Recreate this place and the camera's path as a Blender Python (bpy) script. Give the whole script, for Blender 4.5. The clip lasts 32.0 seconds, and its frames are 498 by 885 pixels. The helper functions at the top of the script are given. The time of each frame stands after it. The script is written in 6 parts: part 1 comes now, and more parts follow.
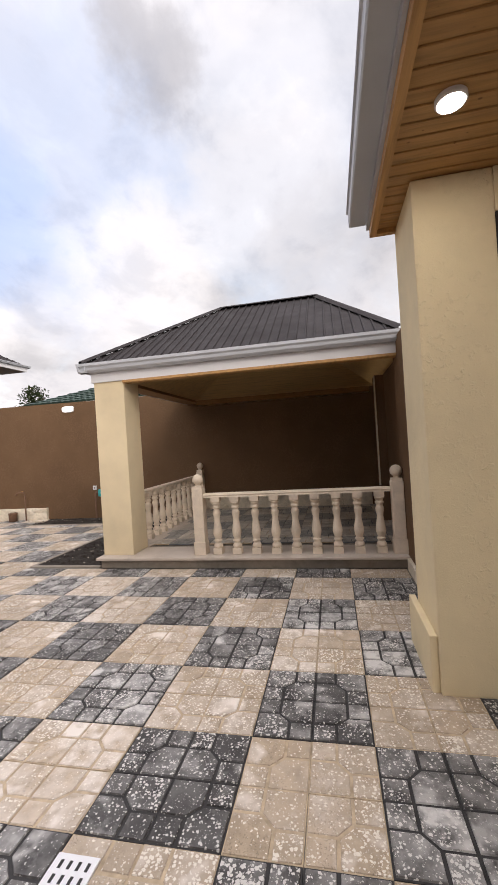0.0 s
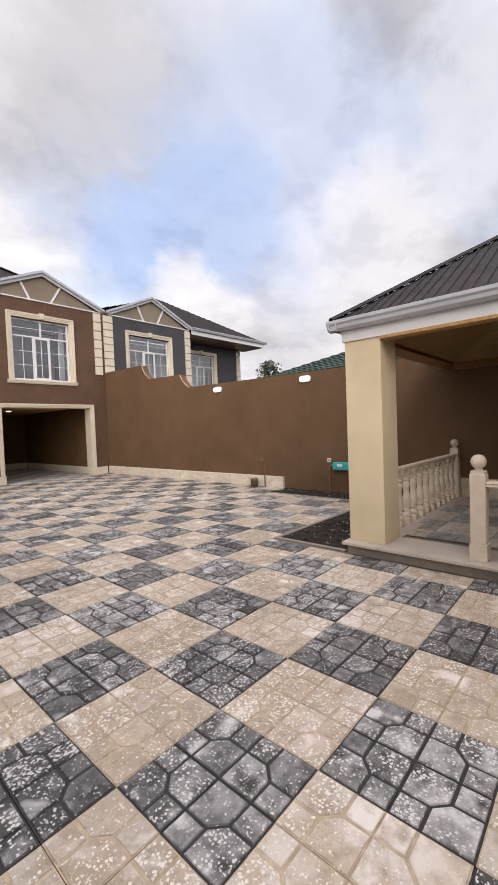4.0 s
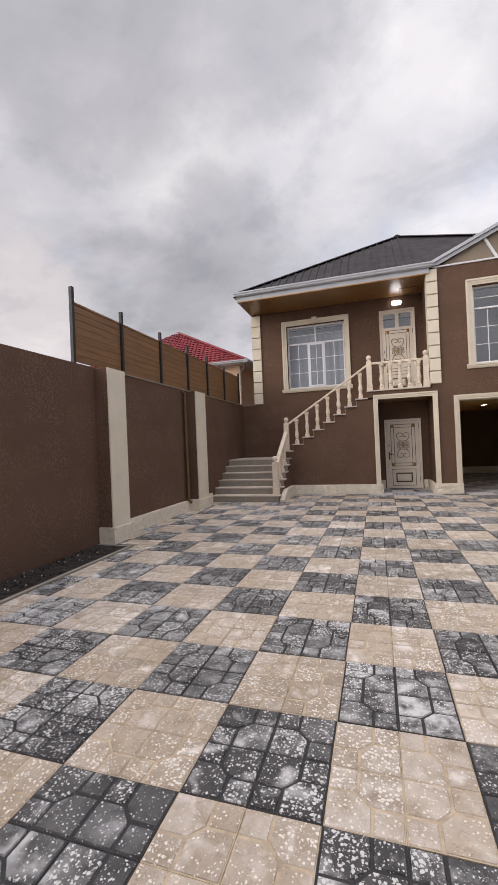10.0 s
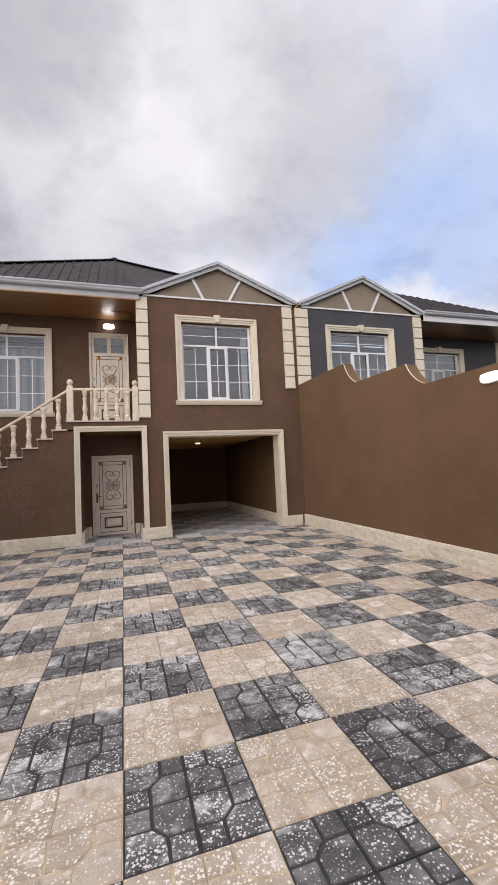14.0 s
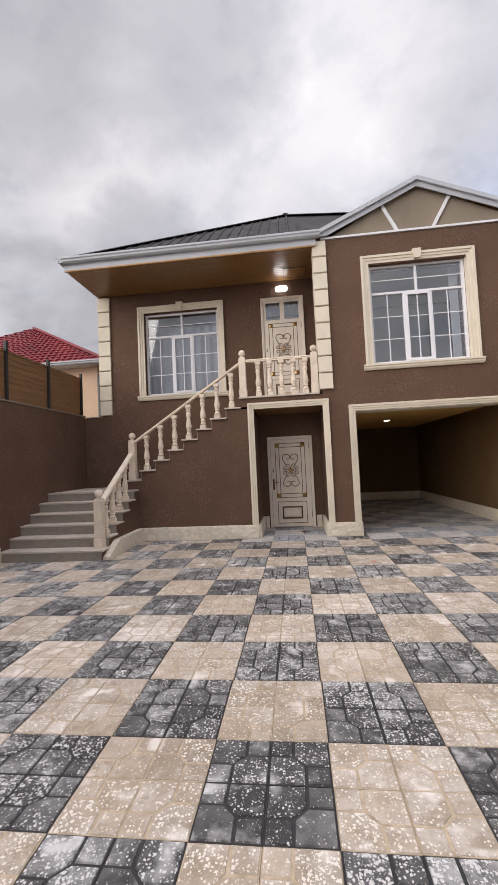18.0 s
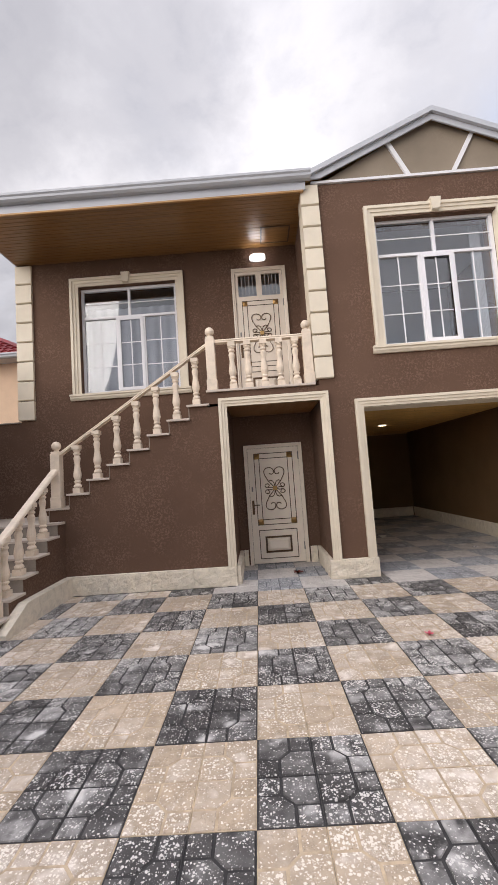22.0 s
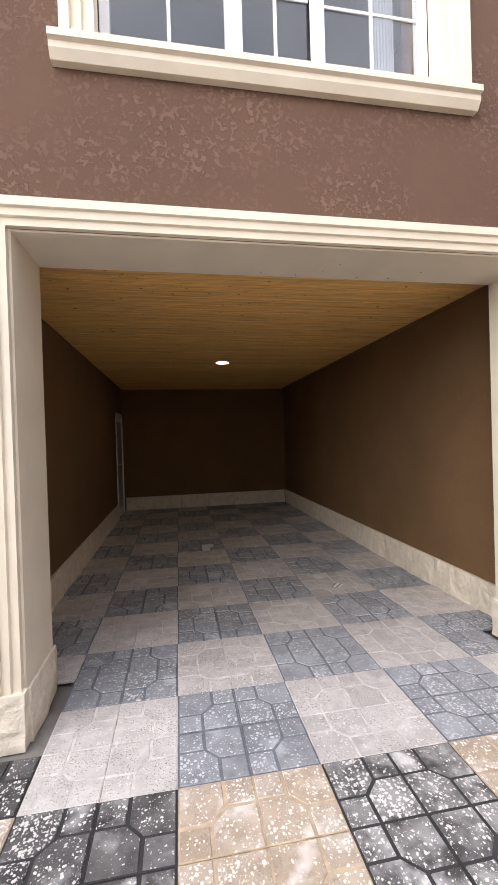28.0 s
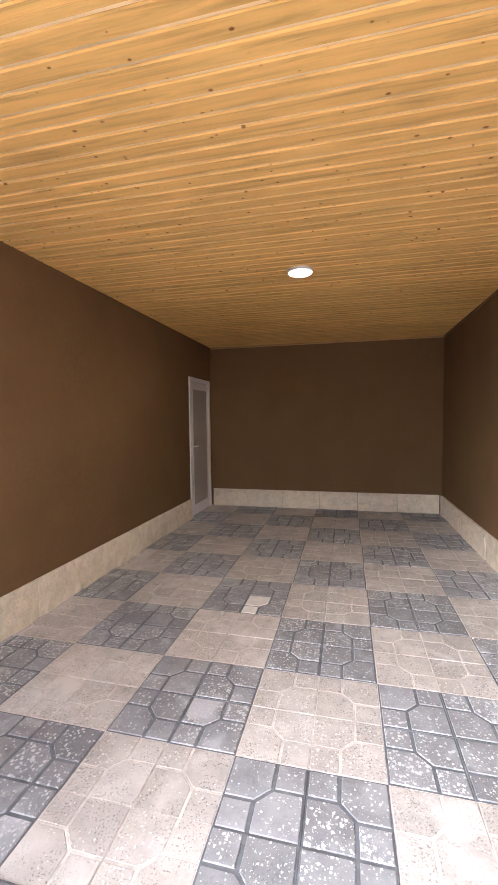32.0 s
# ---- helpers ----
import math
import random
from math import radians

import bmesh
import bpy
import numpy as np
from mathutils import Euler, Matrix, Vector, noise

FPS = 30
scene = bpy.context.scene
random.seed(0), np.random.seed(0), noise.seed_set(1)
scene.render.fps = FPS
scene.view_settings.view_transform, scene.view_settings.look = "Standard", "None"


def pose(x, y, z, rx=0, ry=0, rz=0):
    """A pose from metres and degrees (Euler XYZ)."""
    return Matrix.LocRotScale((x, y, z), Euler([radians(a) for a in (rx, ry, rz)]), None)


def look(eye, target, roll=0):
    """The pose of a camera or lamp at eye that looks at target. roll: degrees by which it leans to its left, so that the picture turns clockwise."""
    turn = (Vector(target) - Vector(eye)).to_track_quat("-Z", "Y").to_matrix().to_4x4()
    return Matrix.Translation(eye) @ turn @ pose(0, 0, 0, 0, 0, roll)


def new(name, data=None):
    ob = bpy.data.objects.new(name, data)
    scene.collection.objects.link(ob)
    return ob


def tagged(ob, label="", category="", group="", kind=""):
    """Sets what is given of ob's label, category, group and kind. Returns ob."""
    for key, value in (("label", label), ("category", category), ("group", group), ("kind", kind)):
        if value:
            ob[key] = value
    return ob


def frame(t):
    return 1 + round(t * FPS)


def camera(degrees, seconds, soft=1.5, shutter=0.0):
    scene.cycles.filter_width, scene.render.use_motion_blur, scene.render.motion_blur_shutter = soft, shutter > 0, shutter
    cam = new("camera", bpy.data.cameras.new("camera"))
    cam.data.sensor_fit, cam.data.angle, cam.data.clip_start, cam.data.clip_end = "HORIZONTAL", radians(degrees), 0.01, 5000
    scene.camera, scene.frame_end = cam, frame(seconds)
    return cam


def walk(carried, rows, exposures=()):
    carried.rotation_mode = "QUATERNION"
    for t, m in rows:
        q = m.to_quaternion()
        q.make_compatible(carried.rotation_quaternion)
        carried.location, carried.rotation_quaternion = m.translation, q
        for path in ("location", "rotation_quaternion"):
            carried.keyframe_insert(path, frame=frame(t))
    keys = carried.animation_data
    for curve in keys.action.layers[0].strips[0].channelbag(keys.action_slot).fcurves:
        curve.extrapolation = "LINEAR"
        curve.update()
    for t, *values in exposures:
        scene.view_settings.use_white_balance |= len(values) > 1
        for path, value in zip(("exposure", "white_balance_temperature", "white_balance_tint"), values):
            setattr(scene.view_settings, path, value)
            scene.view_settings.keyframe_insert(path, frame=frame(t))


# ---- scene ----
cam = camera(62.9, 32.0)

PATH = [
    (0, (-0.211, 0.111, 1.485), (1.749, 0.511, 1.489), -3.6),
    (0.5, (-0.15, 0.033, 1.497), (1.797, 0.492, 1.491), -3.5),
    (1, (-0.084, -0.026, 1.498), (1.85, 0.485, 1.481), -3.4),
    (1.5, (-0.044, -0.013, 1.486), (1.877, 0.545, 1.459), -3.2),
    (2, (0.005, 0.113, 1.493), (1.905, 0.737, 1.454), -3.1),
    (2.5, (0.057, 0.273, 1.489), (1.915, 1.011, 1.441), -3.0),
    (3, (0.166, 0.428, 1.482), (1.947, 1.337, 1.426), -2.8),
    (3.5, (0.318, 0.613, 1.486), (1.973, 1.733, 1.423), -2.7),
    (4, (0.378, 0.858, 1.472), (1.871, 2.187, 1.4), -2.2),
    (4.5, (0.431, 1.127, 1.468), (1.743, 2.635, 1.397), -1.9),
    (6.5, (0.746, 2.311, 1.435), (1.35, 4.218, 1.428), -1.8),
    (7, (0.948, 2.526, 1.464), (1.322, 4.491, 1.459), -2.1),
    (7.5, (1.107, 2.841, 1.435), (1.212, 4.838, 1.439), -2.3),
    (8, (1.3, 3.129, 1.433), (1.095, 5.118, 1.437), -2.4),
    (8.5, (1.593, 3.236, 1.44), (1.116, 5.179, 1.446), -2.1),
    (9, (1.934, 3.187, 1.444), (1.311, 5.087, 1.451), -1.9),
    (9.5, (2.283, 3.234, 1.437), (1.63, 5.124, 1.449), -2.1),
    (10, (2.657, 3.258, 1.447), (2.058, 5.166, 1.462), -2.4),
    (10.5, (2.972, 3.238, 1.457), (2.469, 5.174, 1.472), -2.9),
    (11, (3.275, 3.336, 1.472), (2.873, 5.295, 1.487), -3.1),
    (11.5, (3.443, 3.513, 1.482), (3.143, 5.49, 1.508), -3.0),
    (12, (3.441, 3.801, 1.501), (3.25, 5.792, 1.549), -2.6),
    (12.5, (3.5, 4.162, 1.511), (3.428, 6.159, 1.594), -2.1),
    (13, (3.566, 4.454, 1.529), (3.858, 6.428, 1.654), -2.2),
    (13.5, (3.595, 4.687, 1.529), (4.191, 6.592, 1.66), -2.8),
    (15.5, (3.775, 5.381, 1.482), (4.257, 7.319, 1.59), -3.0),
    (16, (3.733, 5.636, 1.473), (4.007, 7.614, 1.575), -2.5),
    (16.5, (3.757, 5.944, 1.495), (3.857, 7.94, 1.587), -2.1),
    (17, (3.675, 6.208, 1.472), (3.645, 8.206, 1.56), -2.1),
    (17.5, (3.575, 6.465, 1.484), (3.44, 8.458, 1.577), -2.3),
    (18, (3.507, 6.748, 1.502), (3.284, 8.733, 1.597), -2.7),
    (18.5, (3.423, 6.962, 1.551), (3.118, 8.936, 1.643), -3.1),
    (19, (3.289, 7.188, 1.57), (2.906, 9.149, 1.661), -3.4),
    (19.5, (3.171, 7.424, 1.583), (2.742, 9.375, 1.673), -3.8),
    (20, (3.089, 7.678, 1.606), (2.653, 9.627, 1.701), -4.0),
    (20.5, (3.004, 7.929, 1.592), (2.609, 9.886, 1.701), -4.2),
    (21, (2.954, 8.246, 1.561), (2.65, 10.218, 1.689), -4.3),
    (21.5, (3.049, 8.598, 1.548), (2.869, 10.585, 1.693), -4.1),
    (22, (3.116, 8.914, 1.531), (3.081, 10.907, 1.689), -4.0),
    (22.5, (3.152, 9.236, 1.505), (3.276, 11.224, 1.686), -3.5),
    (23, (3.313, 9.529, 1.518), (3.58, 11.503, 1.697), -3.5),
    (23.5, (3.481, 9.847, 1.488), (3.857, 11.803, 1.663), -3.3),
    (24, (3.672, 10.174, 1.48), (4.102, 12.121, 1.641), -3.2),
    (24.5, (3.906, 10.448, 1.5), (4.365, 12.39, 1.633), -3.0),
    (25, (4.12, 10.742, 1.475), (4.59, 12.684, 1.575), -2.9),
    (25.5, (4.346, 11.08, 1.448), (4.844, 13.016, 1.516), -2.7),
    (26, (4.66, 11.415, 1.449), (5.165, 13.35, 1.485), -2.4),
    (26.5, (4.848, 11.761, 1.439), (5.35, 13.696, 1.451), -2.1),
    (28.5, (5.643, 13.071, 1.38), (5.918, 15.052, 1.352), -1.6),
    (29, (5.805, 13.393, 1.371), (6.033, 15.379, 1.334), -1.4),
    (29.5, (5.932, 13.752, 1.39), (6.131, 15.741, 1.341), -1.5),
    (30, (6.102, 14.123, 1.379), (6.242, 16.117, 1.325), -1.7),
    (30.5, (6.203, 14.436, 1.352), (6.287, 16.433, 1.275), -1.4),
    (31, (6.297, 14.746, 1.343), (6.3, 16.743, 1.238), -1.2),
    (31.5, (6.424, 15.027, 1.356), (6.24, 17.016, 1.241), -0.9),
    (32, (6.442, 15.262, 1.346), (5.975, 17.203, 1.232), -0.6),
]
EXPOSURES = [(0, 0.53, 6900, 14), (2.5, 0.48, 6880, 14), (4.5, 0.33, 6700, 14), (9, 0.27, 6600, 14), (17, 0.34, 6550, 14), (22, 0.55, 6550, 14), (24, 0.62, 6500, 14), (26, 0.9, 6350, 14), (26.5, 0.97, 6300, 14), (28.5, 1.5, 6250, 14), (29, 1.8, 6200, 13), (30, 2.68, 6050, 12), (31, 3.43, 5930, 12), (32, 3.78, 5860, 13)]
walk(cam, [(t, look(eye, target, roll)) for t, eye, target, roll in PATH], EXPOSURES)

# ---------------------------------------------------------------- light
SUN_TURN, SUN_UP = -129.6, 21.0
world = bpy.data.worlds.new("overcast_sky")
scene.world = world
world.use_nodes = True
wn, wl = world.node_tree.nodes, world.node_tree.links
wn.clear()


def wnode(kind, **vals):
    n = wn.new(kind)
    for k, v in vals.items():
        n.inputs[k].default_value = v
    return n


w_out = wn.new("ShaderNodeOutputWorld")
w_bg = wn.new("ShaderNodeBackground")
w_sky = wn.new("ShaderNodeTexSky")
w_sky.sky_type = "NISHITA"
w_sky.sun_disc = False
w_sky.sun_elevation = radians(SUN_UP)
w_sky.sun_rotation = radians(SUN_TURN)
w_co = wn.new("ShaderNodeTexCoord")
w_sep = wn.new("ShaderNodeSeparateXYZ")
wl.new(w_co.outputs["Generated"], w_sep.inputs[0])
w_abs = wn.new("ShaderNodeMath"); w_abs.operation = "ABSOLUTE"
wl.new(w_sep.outputs[2], w_abs.inputs[0])
w_add = wn.new("ShaderNodeMath"); w_add.operation = "ADD"; w_add.inputs[1].default_value = 0.32
wl.new(w_abs.outputs[0], w_add.inputs[0])
w_dx = wn.new("ShaderNodeMath"); w_dx.operation = "DIVIDE"
w_dy = wn.new("ShaderNodeMath"); w_dy.operation = "DIVIDE"
wl.new(w_sep.outputs[0], w_dx.inputs[0]); wl.new(w_add.outputs[0], w_dx.inputs[1])
wl.new(w_sep.outputs[1], w_dy.inputs[0]); wl.new(w_add.outputs[0], w_dy.inputs[1])
w_com = wn.new("ShaderNodeCombineXYZ")
wl.new(w_dx.outputs[0], w_com.inputs[0]); wl.new(w_dy.outputs[0], w_com.inputs[1])


def wnoise(scale, detail, rough, dist, loc):
    m = wn.new("ShaderNodeMapping")
    m.inputs["Location"].default_value = loc
    m.inputs["Scale"].default_value = (1.0, 1.15, 1.0)
    m.inputs["Rotation"].default_value = (0, 0, 0.5)
    wl.new(w_com.outputs[0], m.inputs[0])
    n = wnode("ShaderNodeTexNoise", Scale=scale, Detail=detail, Roughness=rough, Distortion=dist)
    wl.new(m.outputs[0], n.inputs["Vector"])
    return n.outputs["Fac"]


def wramp(fac, *stops):
    r = wn.new("ShaderNodeValToRGB")
    r.color_ramp.interpolation = "EASE"
    for n, (p, c) in enumerate(stops):
        e = r.color_ramp.elements[n] if n < 2 else r.color_ramp.elements.new(p)
        e.position, e.color = p, (*c, 1)
    wl.new(fac, r.inputs[0])
    return r.outputs[0]


# cloud body: light and darker grey rolls
cloud = wramp(wnoise(1.3, 7.0, 0.52, 0.15, (3.1, 1.7, 0.0)), (0.30, (3.0, 3.05, 3.25)), (0.48, (4.2, 4.25, 4.5)), (0.66, (5.4, 5.4, 5.6)))
# thinner cloud towards +x, where the blue shows through
w_lean = wn.new("ShaderNodeMath"); w_lean.operation = "MULTIPLY_ADD"; w_lean.inputs[1].default_value = 0.10
wl.new(w_sep.outputs[0], w_lean.inputs[0]); wl.new(wnoise(1.25, 6.0, 0.58, 0.4, (5.3, -2.4, 0.0)), w_lean.inputs[2])
gaps = wramp(w_lean.outputs[0], (0.50, (0, 0, 0)), (0.68, (1, 1, 1)))
w_gap = wn.new("ShaderNodeMath"); w_gap.operation = "MULTIPLY"; w_gap.inputs[1].default_value = 0.30
wl.new(gaps, w_gap.inputs[0])
w_blue = wn.new("ShaderNodeMix"); w_blue.data_type = "RGBA"; w_blue.blend_type = "MULTIPLY"
w_blue.inputs[0].default_value = 1.0
wl.new(w_sky.outputs[0], w_blue.inputs[6])
w_blue.inputs[7].default_value = (1.7, 1.6, 1.5, 1)
w_mix = wn.new("ShaderNodeMix"); w_mix.data_type = "RGBA"
wl.new(w_gap.outputs[0], w_mix.inputs[0])
wl.new(cloud, w_mix.inputs[6])
wl.new(w_blue.outputs[2], w_mix.inputs[7])
# single clouds and gaps: turn from +y towards +x, height, core and rim in degrees, strength
SKY_TINTS = {"white": (5.2, 5.2, 5.35), "grey": (3.2, 3.25, 3.5), "dark": (2.6, 2.65, 2.9), "blue": (2.5, 3.4, 5.2), "rose": (5.2, 4.85, 4.8)}
CLOUDS = [
    ("blue", 52, 32, 6, 20, 0.50), ("blue", 35, 23, 3, 9, 0.85), ("blue", 46, 27, 3, 10, 0.6), ("blue", 26, 28, 2, 8, 0.4),
    ("white", 67, 22, 4, 11, 0.6), ("white", 82, 31, 5, 12, 0.35), ("white", 42, 17, 3, 8, 0.8), ("grey", 93, 23, 4, 12, 0.5),
    ("dark", 68, 42, 1, 7, 0.75), ("grey", 25, 38, 4, 14, 0.6), ("white", 12, 43, 3, 11, 0.6), ("white", -26, 38, 5, 13, 0.75),
    ("white", -6, 33, 3, 10, 0.6), ("dark", -21, 27, 3, 10, 0.6), ("grey", -15, 48, 5, 13, 0.7), ("dark", -39, 46, 6, 15, 0.6), ("rose", -47, 17, 4, 12, 0.6)]
w_wn = wnode("ShaderNodeTexNoise", Scale=3.6, Detail=8.0, Roughness=0.62)
wl.new(w_co.outputs["Generated"], w_wn.inputs["Vector"])
w_off = wn.new("ShaderNodeVectorMath"); w_off.operation = "MULTIPLY_ADD"
wl.new(w_wn.outputs["Color"], w_off.inputs[0])
w_off.inputs[1].default_value = (0.36, 0.36, 0.30)
w_cen = wn.new("ShaderNodeVectorMath"); w_cen.operation = "SUBTRACT"
wl.new(w_co.outputs["Generated"], w_cen.inputs[0])
w_cen.inputs[1].default_value = (0.18, 0.18, 0.15)
wl.new(w_cen.outputs[0], w_off.inputs[2])
w_bent = wn.new("ShaderNodeVectorMath"); w_bent.operation = "NORMALIZE"
wl.new(w_off.outputs[0], w_bent.inputs[0])
sky_now = w_mix.outputs[2]
for tint, turn, up, core, rim, much in CLOUDS:
    turn, up = radians(turn), radians(up)
    w_dot = wn.new("ShaderNodeVectorMath"); w_dot.operation = "DOT_PRODUCT"
    wl.new(w_bent.outputs[0], w_dot.inputs[0])
    w_dot.inputs[1].default_value = (math.sin(turn) * math.cos(up), math.cos(turn) * math.cos(up), math.sin(up))
    w_in = wn.new("ShaderNodeMapRange"); w_in.interpolation_type = "SMOOTHSTEP"
    for k, v in ((1, math.cos(radians(rim))), (2, math.cos(radians(core))), (3, 0.0), (4, much)):
        w_in.inputs[k].default_value = v
    wl.new(w_dot.outputs["Value"], w_in.inputs[0])
    w_one = wn.new("ShaderNodeMix"); w_one.data_type = "RGBA"
    wl.new(w_in.outputs[0], w_one.inputs[0])
    wl.new(sky_now, w_one.inputs[6])
    w_one.inputs[7].default_value = (*SKY_TINTS[tint], 1)
    sky_now = w_one.outputs[2]
# heavier cloud towards -x
w_side = wn.new("ShaderNodeMapRange")
for k, v in ((1, -0.55), (2, 0.45), (3, 0.80), (4, 0.98)):
    w_side.inputs[k].default_value = v
wl.new(w_sep.outputs[0], w_side.inputs[0])
# an overcast sky is brightest overhead; boosted above the view to lift the ground
w_zen = wn.new("ShaderNodeMapRange"); w_zen.interpolation_type = "SMOOTHSTEP"
for k, v in ((1, 0.78), (2, 1.0), (3, 1.0), (4, 4.2)):
    w_zen.inputs[k].default_value = v
wl.new(w_abs.outputs[0], w_zen.inputs[0])
w_both = wn.new("ShaderNodeMath"); w_both.operation = "MULTIPLY"
wl.new(w_side.outputs[0], w_both.inputs[0]); wl.new(w_zen.outputs[0], w_both.inputs[1])
w_vm = wn.new("ShaderNodeVectorMath"); w_vm.operation = "SCALE"
# finer billows over all of it
billow = wramp(wnoise(4.6, 8.0, 0.6, 0.2, (0.7, 4.2, 0.0)), (0.32, (0.86, 0.87, 0.89)), (0.52, (1.0, 1.0, 1.0)), (0.70, (1.09, 1.09, 1.08)))
w_bil = wn.new("ShaderNodeMix"); w_bil.data_type = "RGBA"; w_bil.blend_type = "MULTIPLY"
w_bil.inputs[0].default_value = 1.0
wl.new(sky_now, w_bil.inputs[6]); wl.new(billow, w_bil.inputs[7])
wl.new(w_bil.outputs[2], w_vm.inputs[0]); wl.new(w_both.outputs[0], w_vm.inputs["Scale"])
wl.new(w_vm.outputs[0], w_bg.inputs[0])
w_bg.inputs[1].default_value = 0.15
wl.new(w_bg.outputs[0], w_out.inputs[0])

sun_data = bpy.data.lights.new("sun", "SUN")
sun_data.energy, sun_data.angle, sun_data.color = 1.8, radians(60), (1.0, 0.95, 0.88)
sun = new("sun", sun_data)
sun_dir = Vector((-math.cos(radians(SUN_UP)) * 0.77, -math.cos(radians(SUN_UP)) * 0.638, math.sin(radians(SUN_UP))))
sun.matrix_world = look(sun_dir * 40, (0, 0, 0))

# ---------------------------------------------------------------- materials


class Mat:
    """A node material in the making."""

    def __init__(self, name, rough=0.6, metal=0.0):
        self.m = bpy.data.materials.new(name)
        self.m.use_nodes = True
        self.t = self.m.node_tree
        self.b = self.t.nodes["Principled BSDF"]
        self.b.inputs["Roughness"].default_value = rough
        self.b.inputs["Metallic"].default_value = metal
        g = self.t.nodes.new("ShaderNodeNewGeometry")
        self.pos, self.island = g.outputs["Position"], g.outputs["Random Per Island"]
        self.rand = self.t.nodes.new("ShaderNodeObjectInfo").outputs["Random"]
        self.bump_in = None

    def link(self, a, b):
        self.t.links.new(a, b)

    def set(self, sock, v):
        if isinstance(v, (int, float)):
            sock.default_value = v
        elif isinstance(v, tuple):
            sock.default_value = (*v, 1) if len(v) == 3 and sock.type == "RGBA" else v
        else:
            self.link(v, sock)

    def math(self, op, a, b=0.0, c=0.0, clamp=False):
        n = self.t.nodes.new("ShaderNodeMath")
        n.operation, n.use_clamp = op, clamp
        for i, v in enumerate((a, b, c)):
            self.set(n.inputs[i], v)
        return n.outputs[0]

    def scaled(self, v=(1, 1, 1), rot=(0, 0, 0), loc=(0, 0, 0)):
        n = self.t.nodes.new("ShaderNodeMapping")
        n.inputs["Scale"].default_value, n.inputs["Rotation"].default_value, n.inputs["Location"].default_value = v, rot, loc
        self.link(self.pos, n.inputs[0])
        return n.outputs[0]

    def noise(self, scale, detail=4.0, rough=0.55, dist=0.0, co=None):
        n = self.t.nodes.new("ShaderNodeTexNoise")
        n.inputs["Scale"].default_value, n.inputs["Detail"].default_value = scale, detail
        n.inputs["Roughness"].default_value, n.inputs["Distortion"].default_value = rough, dist
        self.link(co or self.pos, n.inputs["Vector"])
        return n.outputs["Fac"]

    def voronoi(self, scale, co=None, feature="F1", rnd=1.0):
        n = self.t.nodes.new("ShaderNodeTexVoronoi")
        n.feature = feature
        n.inputs["Scale"].default_value, n.inputs["Randomness"].default_value = scale, rnd
        self.link(co or self.pos, n.inputs["Vector"])
        return n

    def ramp(self, fac, *stops, ease="LINEAR"):
        n = self.t.nodes.new("ShaderNodeValToRGB")
        n.color_ramp.interpolation = ease
        for i, (p, c) in enumerate(stops):
            e = n.color_ramp.elements[i] if i < 2 else n.color_ramp.elements.new(p)
            e.position = p
            e.color = (c, c, c, 1) if isinstance(c, (int, float)) else (*c, 1)
        self.link(fac, n.inputs[0])
        return n.outputs[0]

    def mix(self, fac, a, b, mode="MIX"):
        n = self.t.nodes.new("ShaderNodeMix")
        n.data_type, n.blend_type = "RGBA", mode
        for s, v in ((n.inputs[0], fac), (n.inputs[6], a), (n.inputs[7], b)):
            self.set(s, v)
        return n.outputs[2]

    def color(self, v):
        self.set(self.b.inputs["Base Color"], v)
        return self

    def rough(self, v):
        self.set(self.b.inputs["Roughness"], v)
        return self

    def bump(self, height, dist, strength=1.0):
        n = self.t.nodes.new("ShaderNodeBump")
        n.inputs["Strength"].default_value, n.inputs["Distance"].default_value = strength, dist
        self.set(n.inputs["Height"], height)
        if self.bump_in:
            self.link(self.bump_in, n.inputs["Normal"])
        self.bump_in = n.outputs[0]
        self.link(self.bump_in, self.b.inputs["Normal"])
        return self


def darker(c, f):
    return tuple(v * f for v in c)


def stucco(name, c, relief=1.0, flakes=0.35, grain=30.0, edge=0.06):
    """Sprayed plaster with raised, rubbed flakes in drifts."""
    m = Mat(name, 0.9)
    m.b.inputs["Specular IOR Level"].default_value = 0.15
    patch = m.ramp(m.noise(0.9, 5, 0.6), (0.32, darker(c, 0.86)), (0.5, c), (0.7, darker(c, 1.13)))
    stain = m.noise(2.2, 4, 0.6, 0.4, m.scaled((1, 1, 0.25)))
    worm = m.ramp(m.noise(grain, 3, 0.55, 0.6), (0.50, 0.0), (0.50 + edge, 1.0), ease="EASE")
    area = m.ramp(m.noise(1.7, 4, 0.65), (0.42, 0.06), (0.60, 1.0))
    relief_h = m.math("MULTIPLY", worm, area)
    col = m.mix(m.math("MULTIPLY", stain, 0.25), patch, darker(c, 0.7))
    col = m.mix(m.math("MULTIPLY", relief_h, flakes), col, tuple(min(0.85, v * 1.75 + 0.02) for v in c))
    m.color(col).bump(relief_h, 0.004 * relief).bump(m.noise(140, 4, 0.6), 0.0012 * relief)
    return m.m


def painted(name, c, rough=0.5, spread=0.06, bump=0.0006, scale=3.0):
    m = Mat(name, rough)
    m.color(m.ramp(m.noise(scale, 5, 0.6), (0.3, darker(c, 1 - spread)), (0.7, darker(c, 1 + spread))))
    m.rough(m.ramp(m.noise(9, 3), (0.3, max(0.05, rough - 0.08)), (0.7, min(1, rough + 0.1))))
    m.bump(m.noise(90, 4, 0.6), bump)
    return m.m


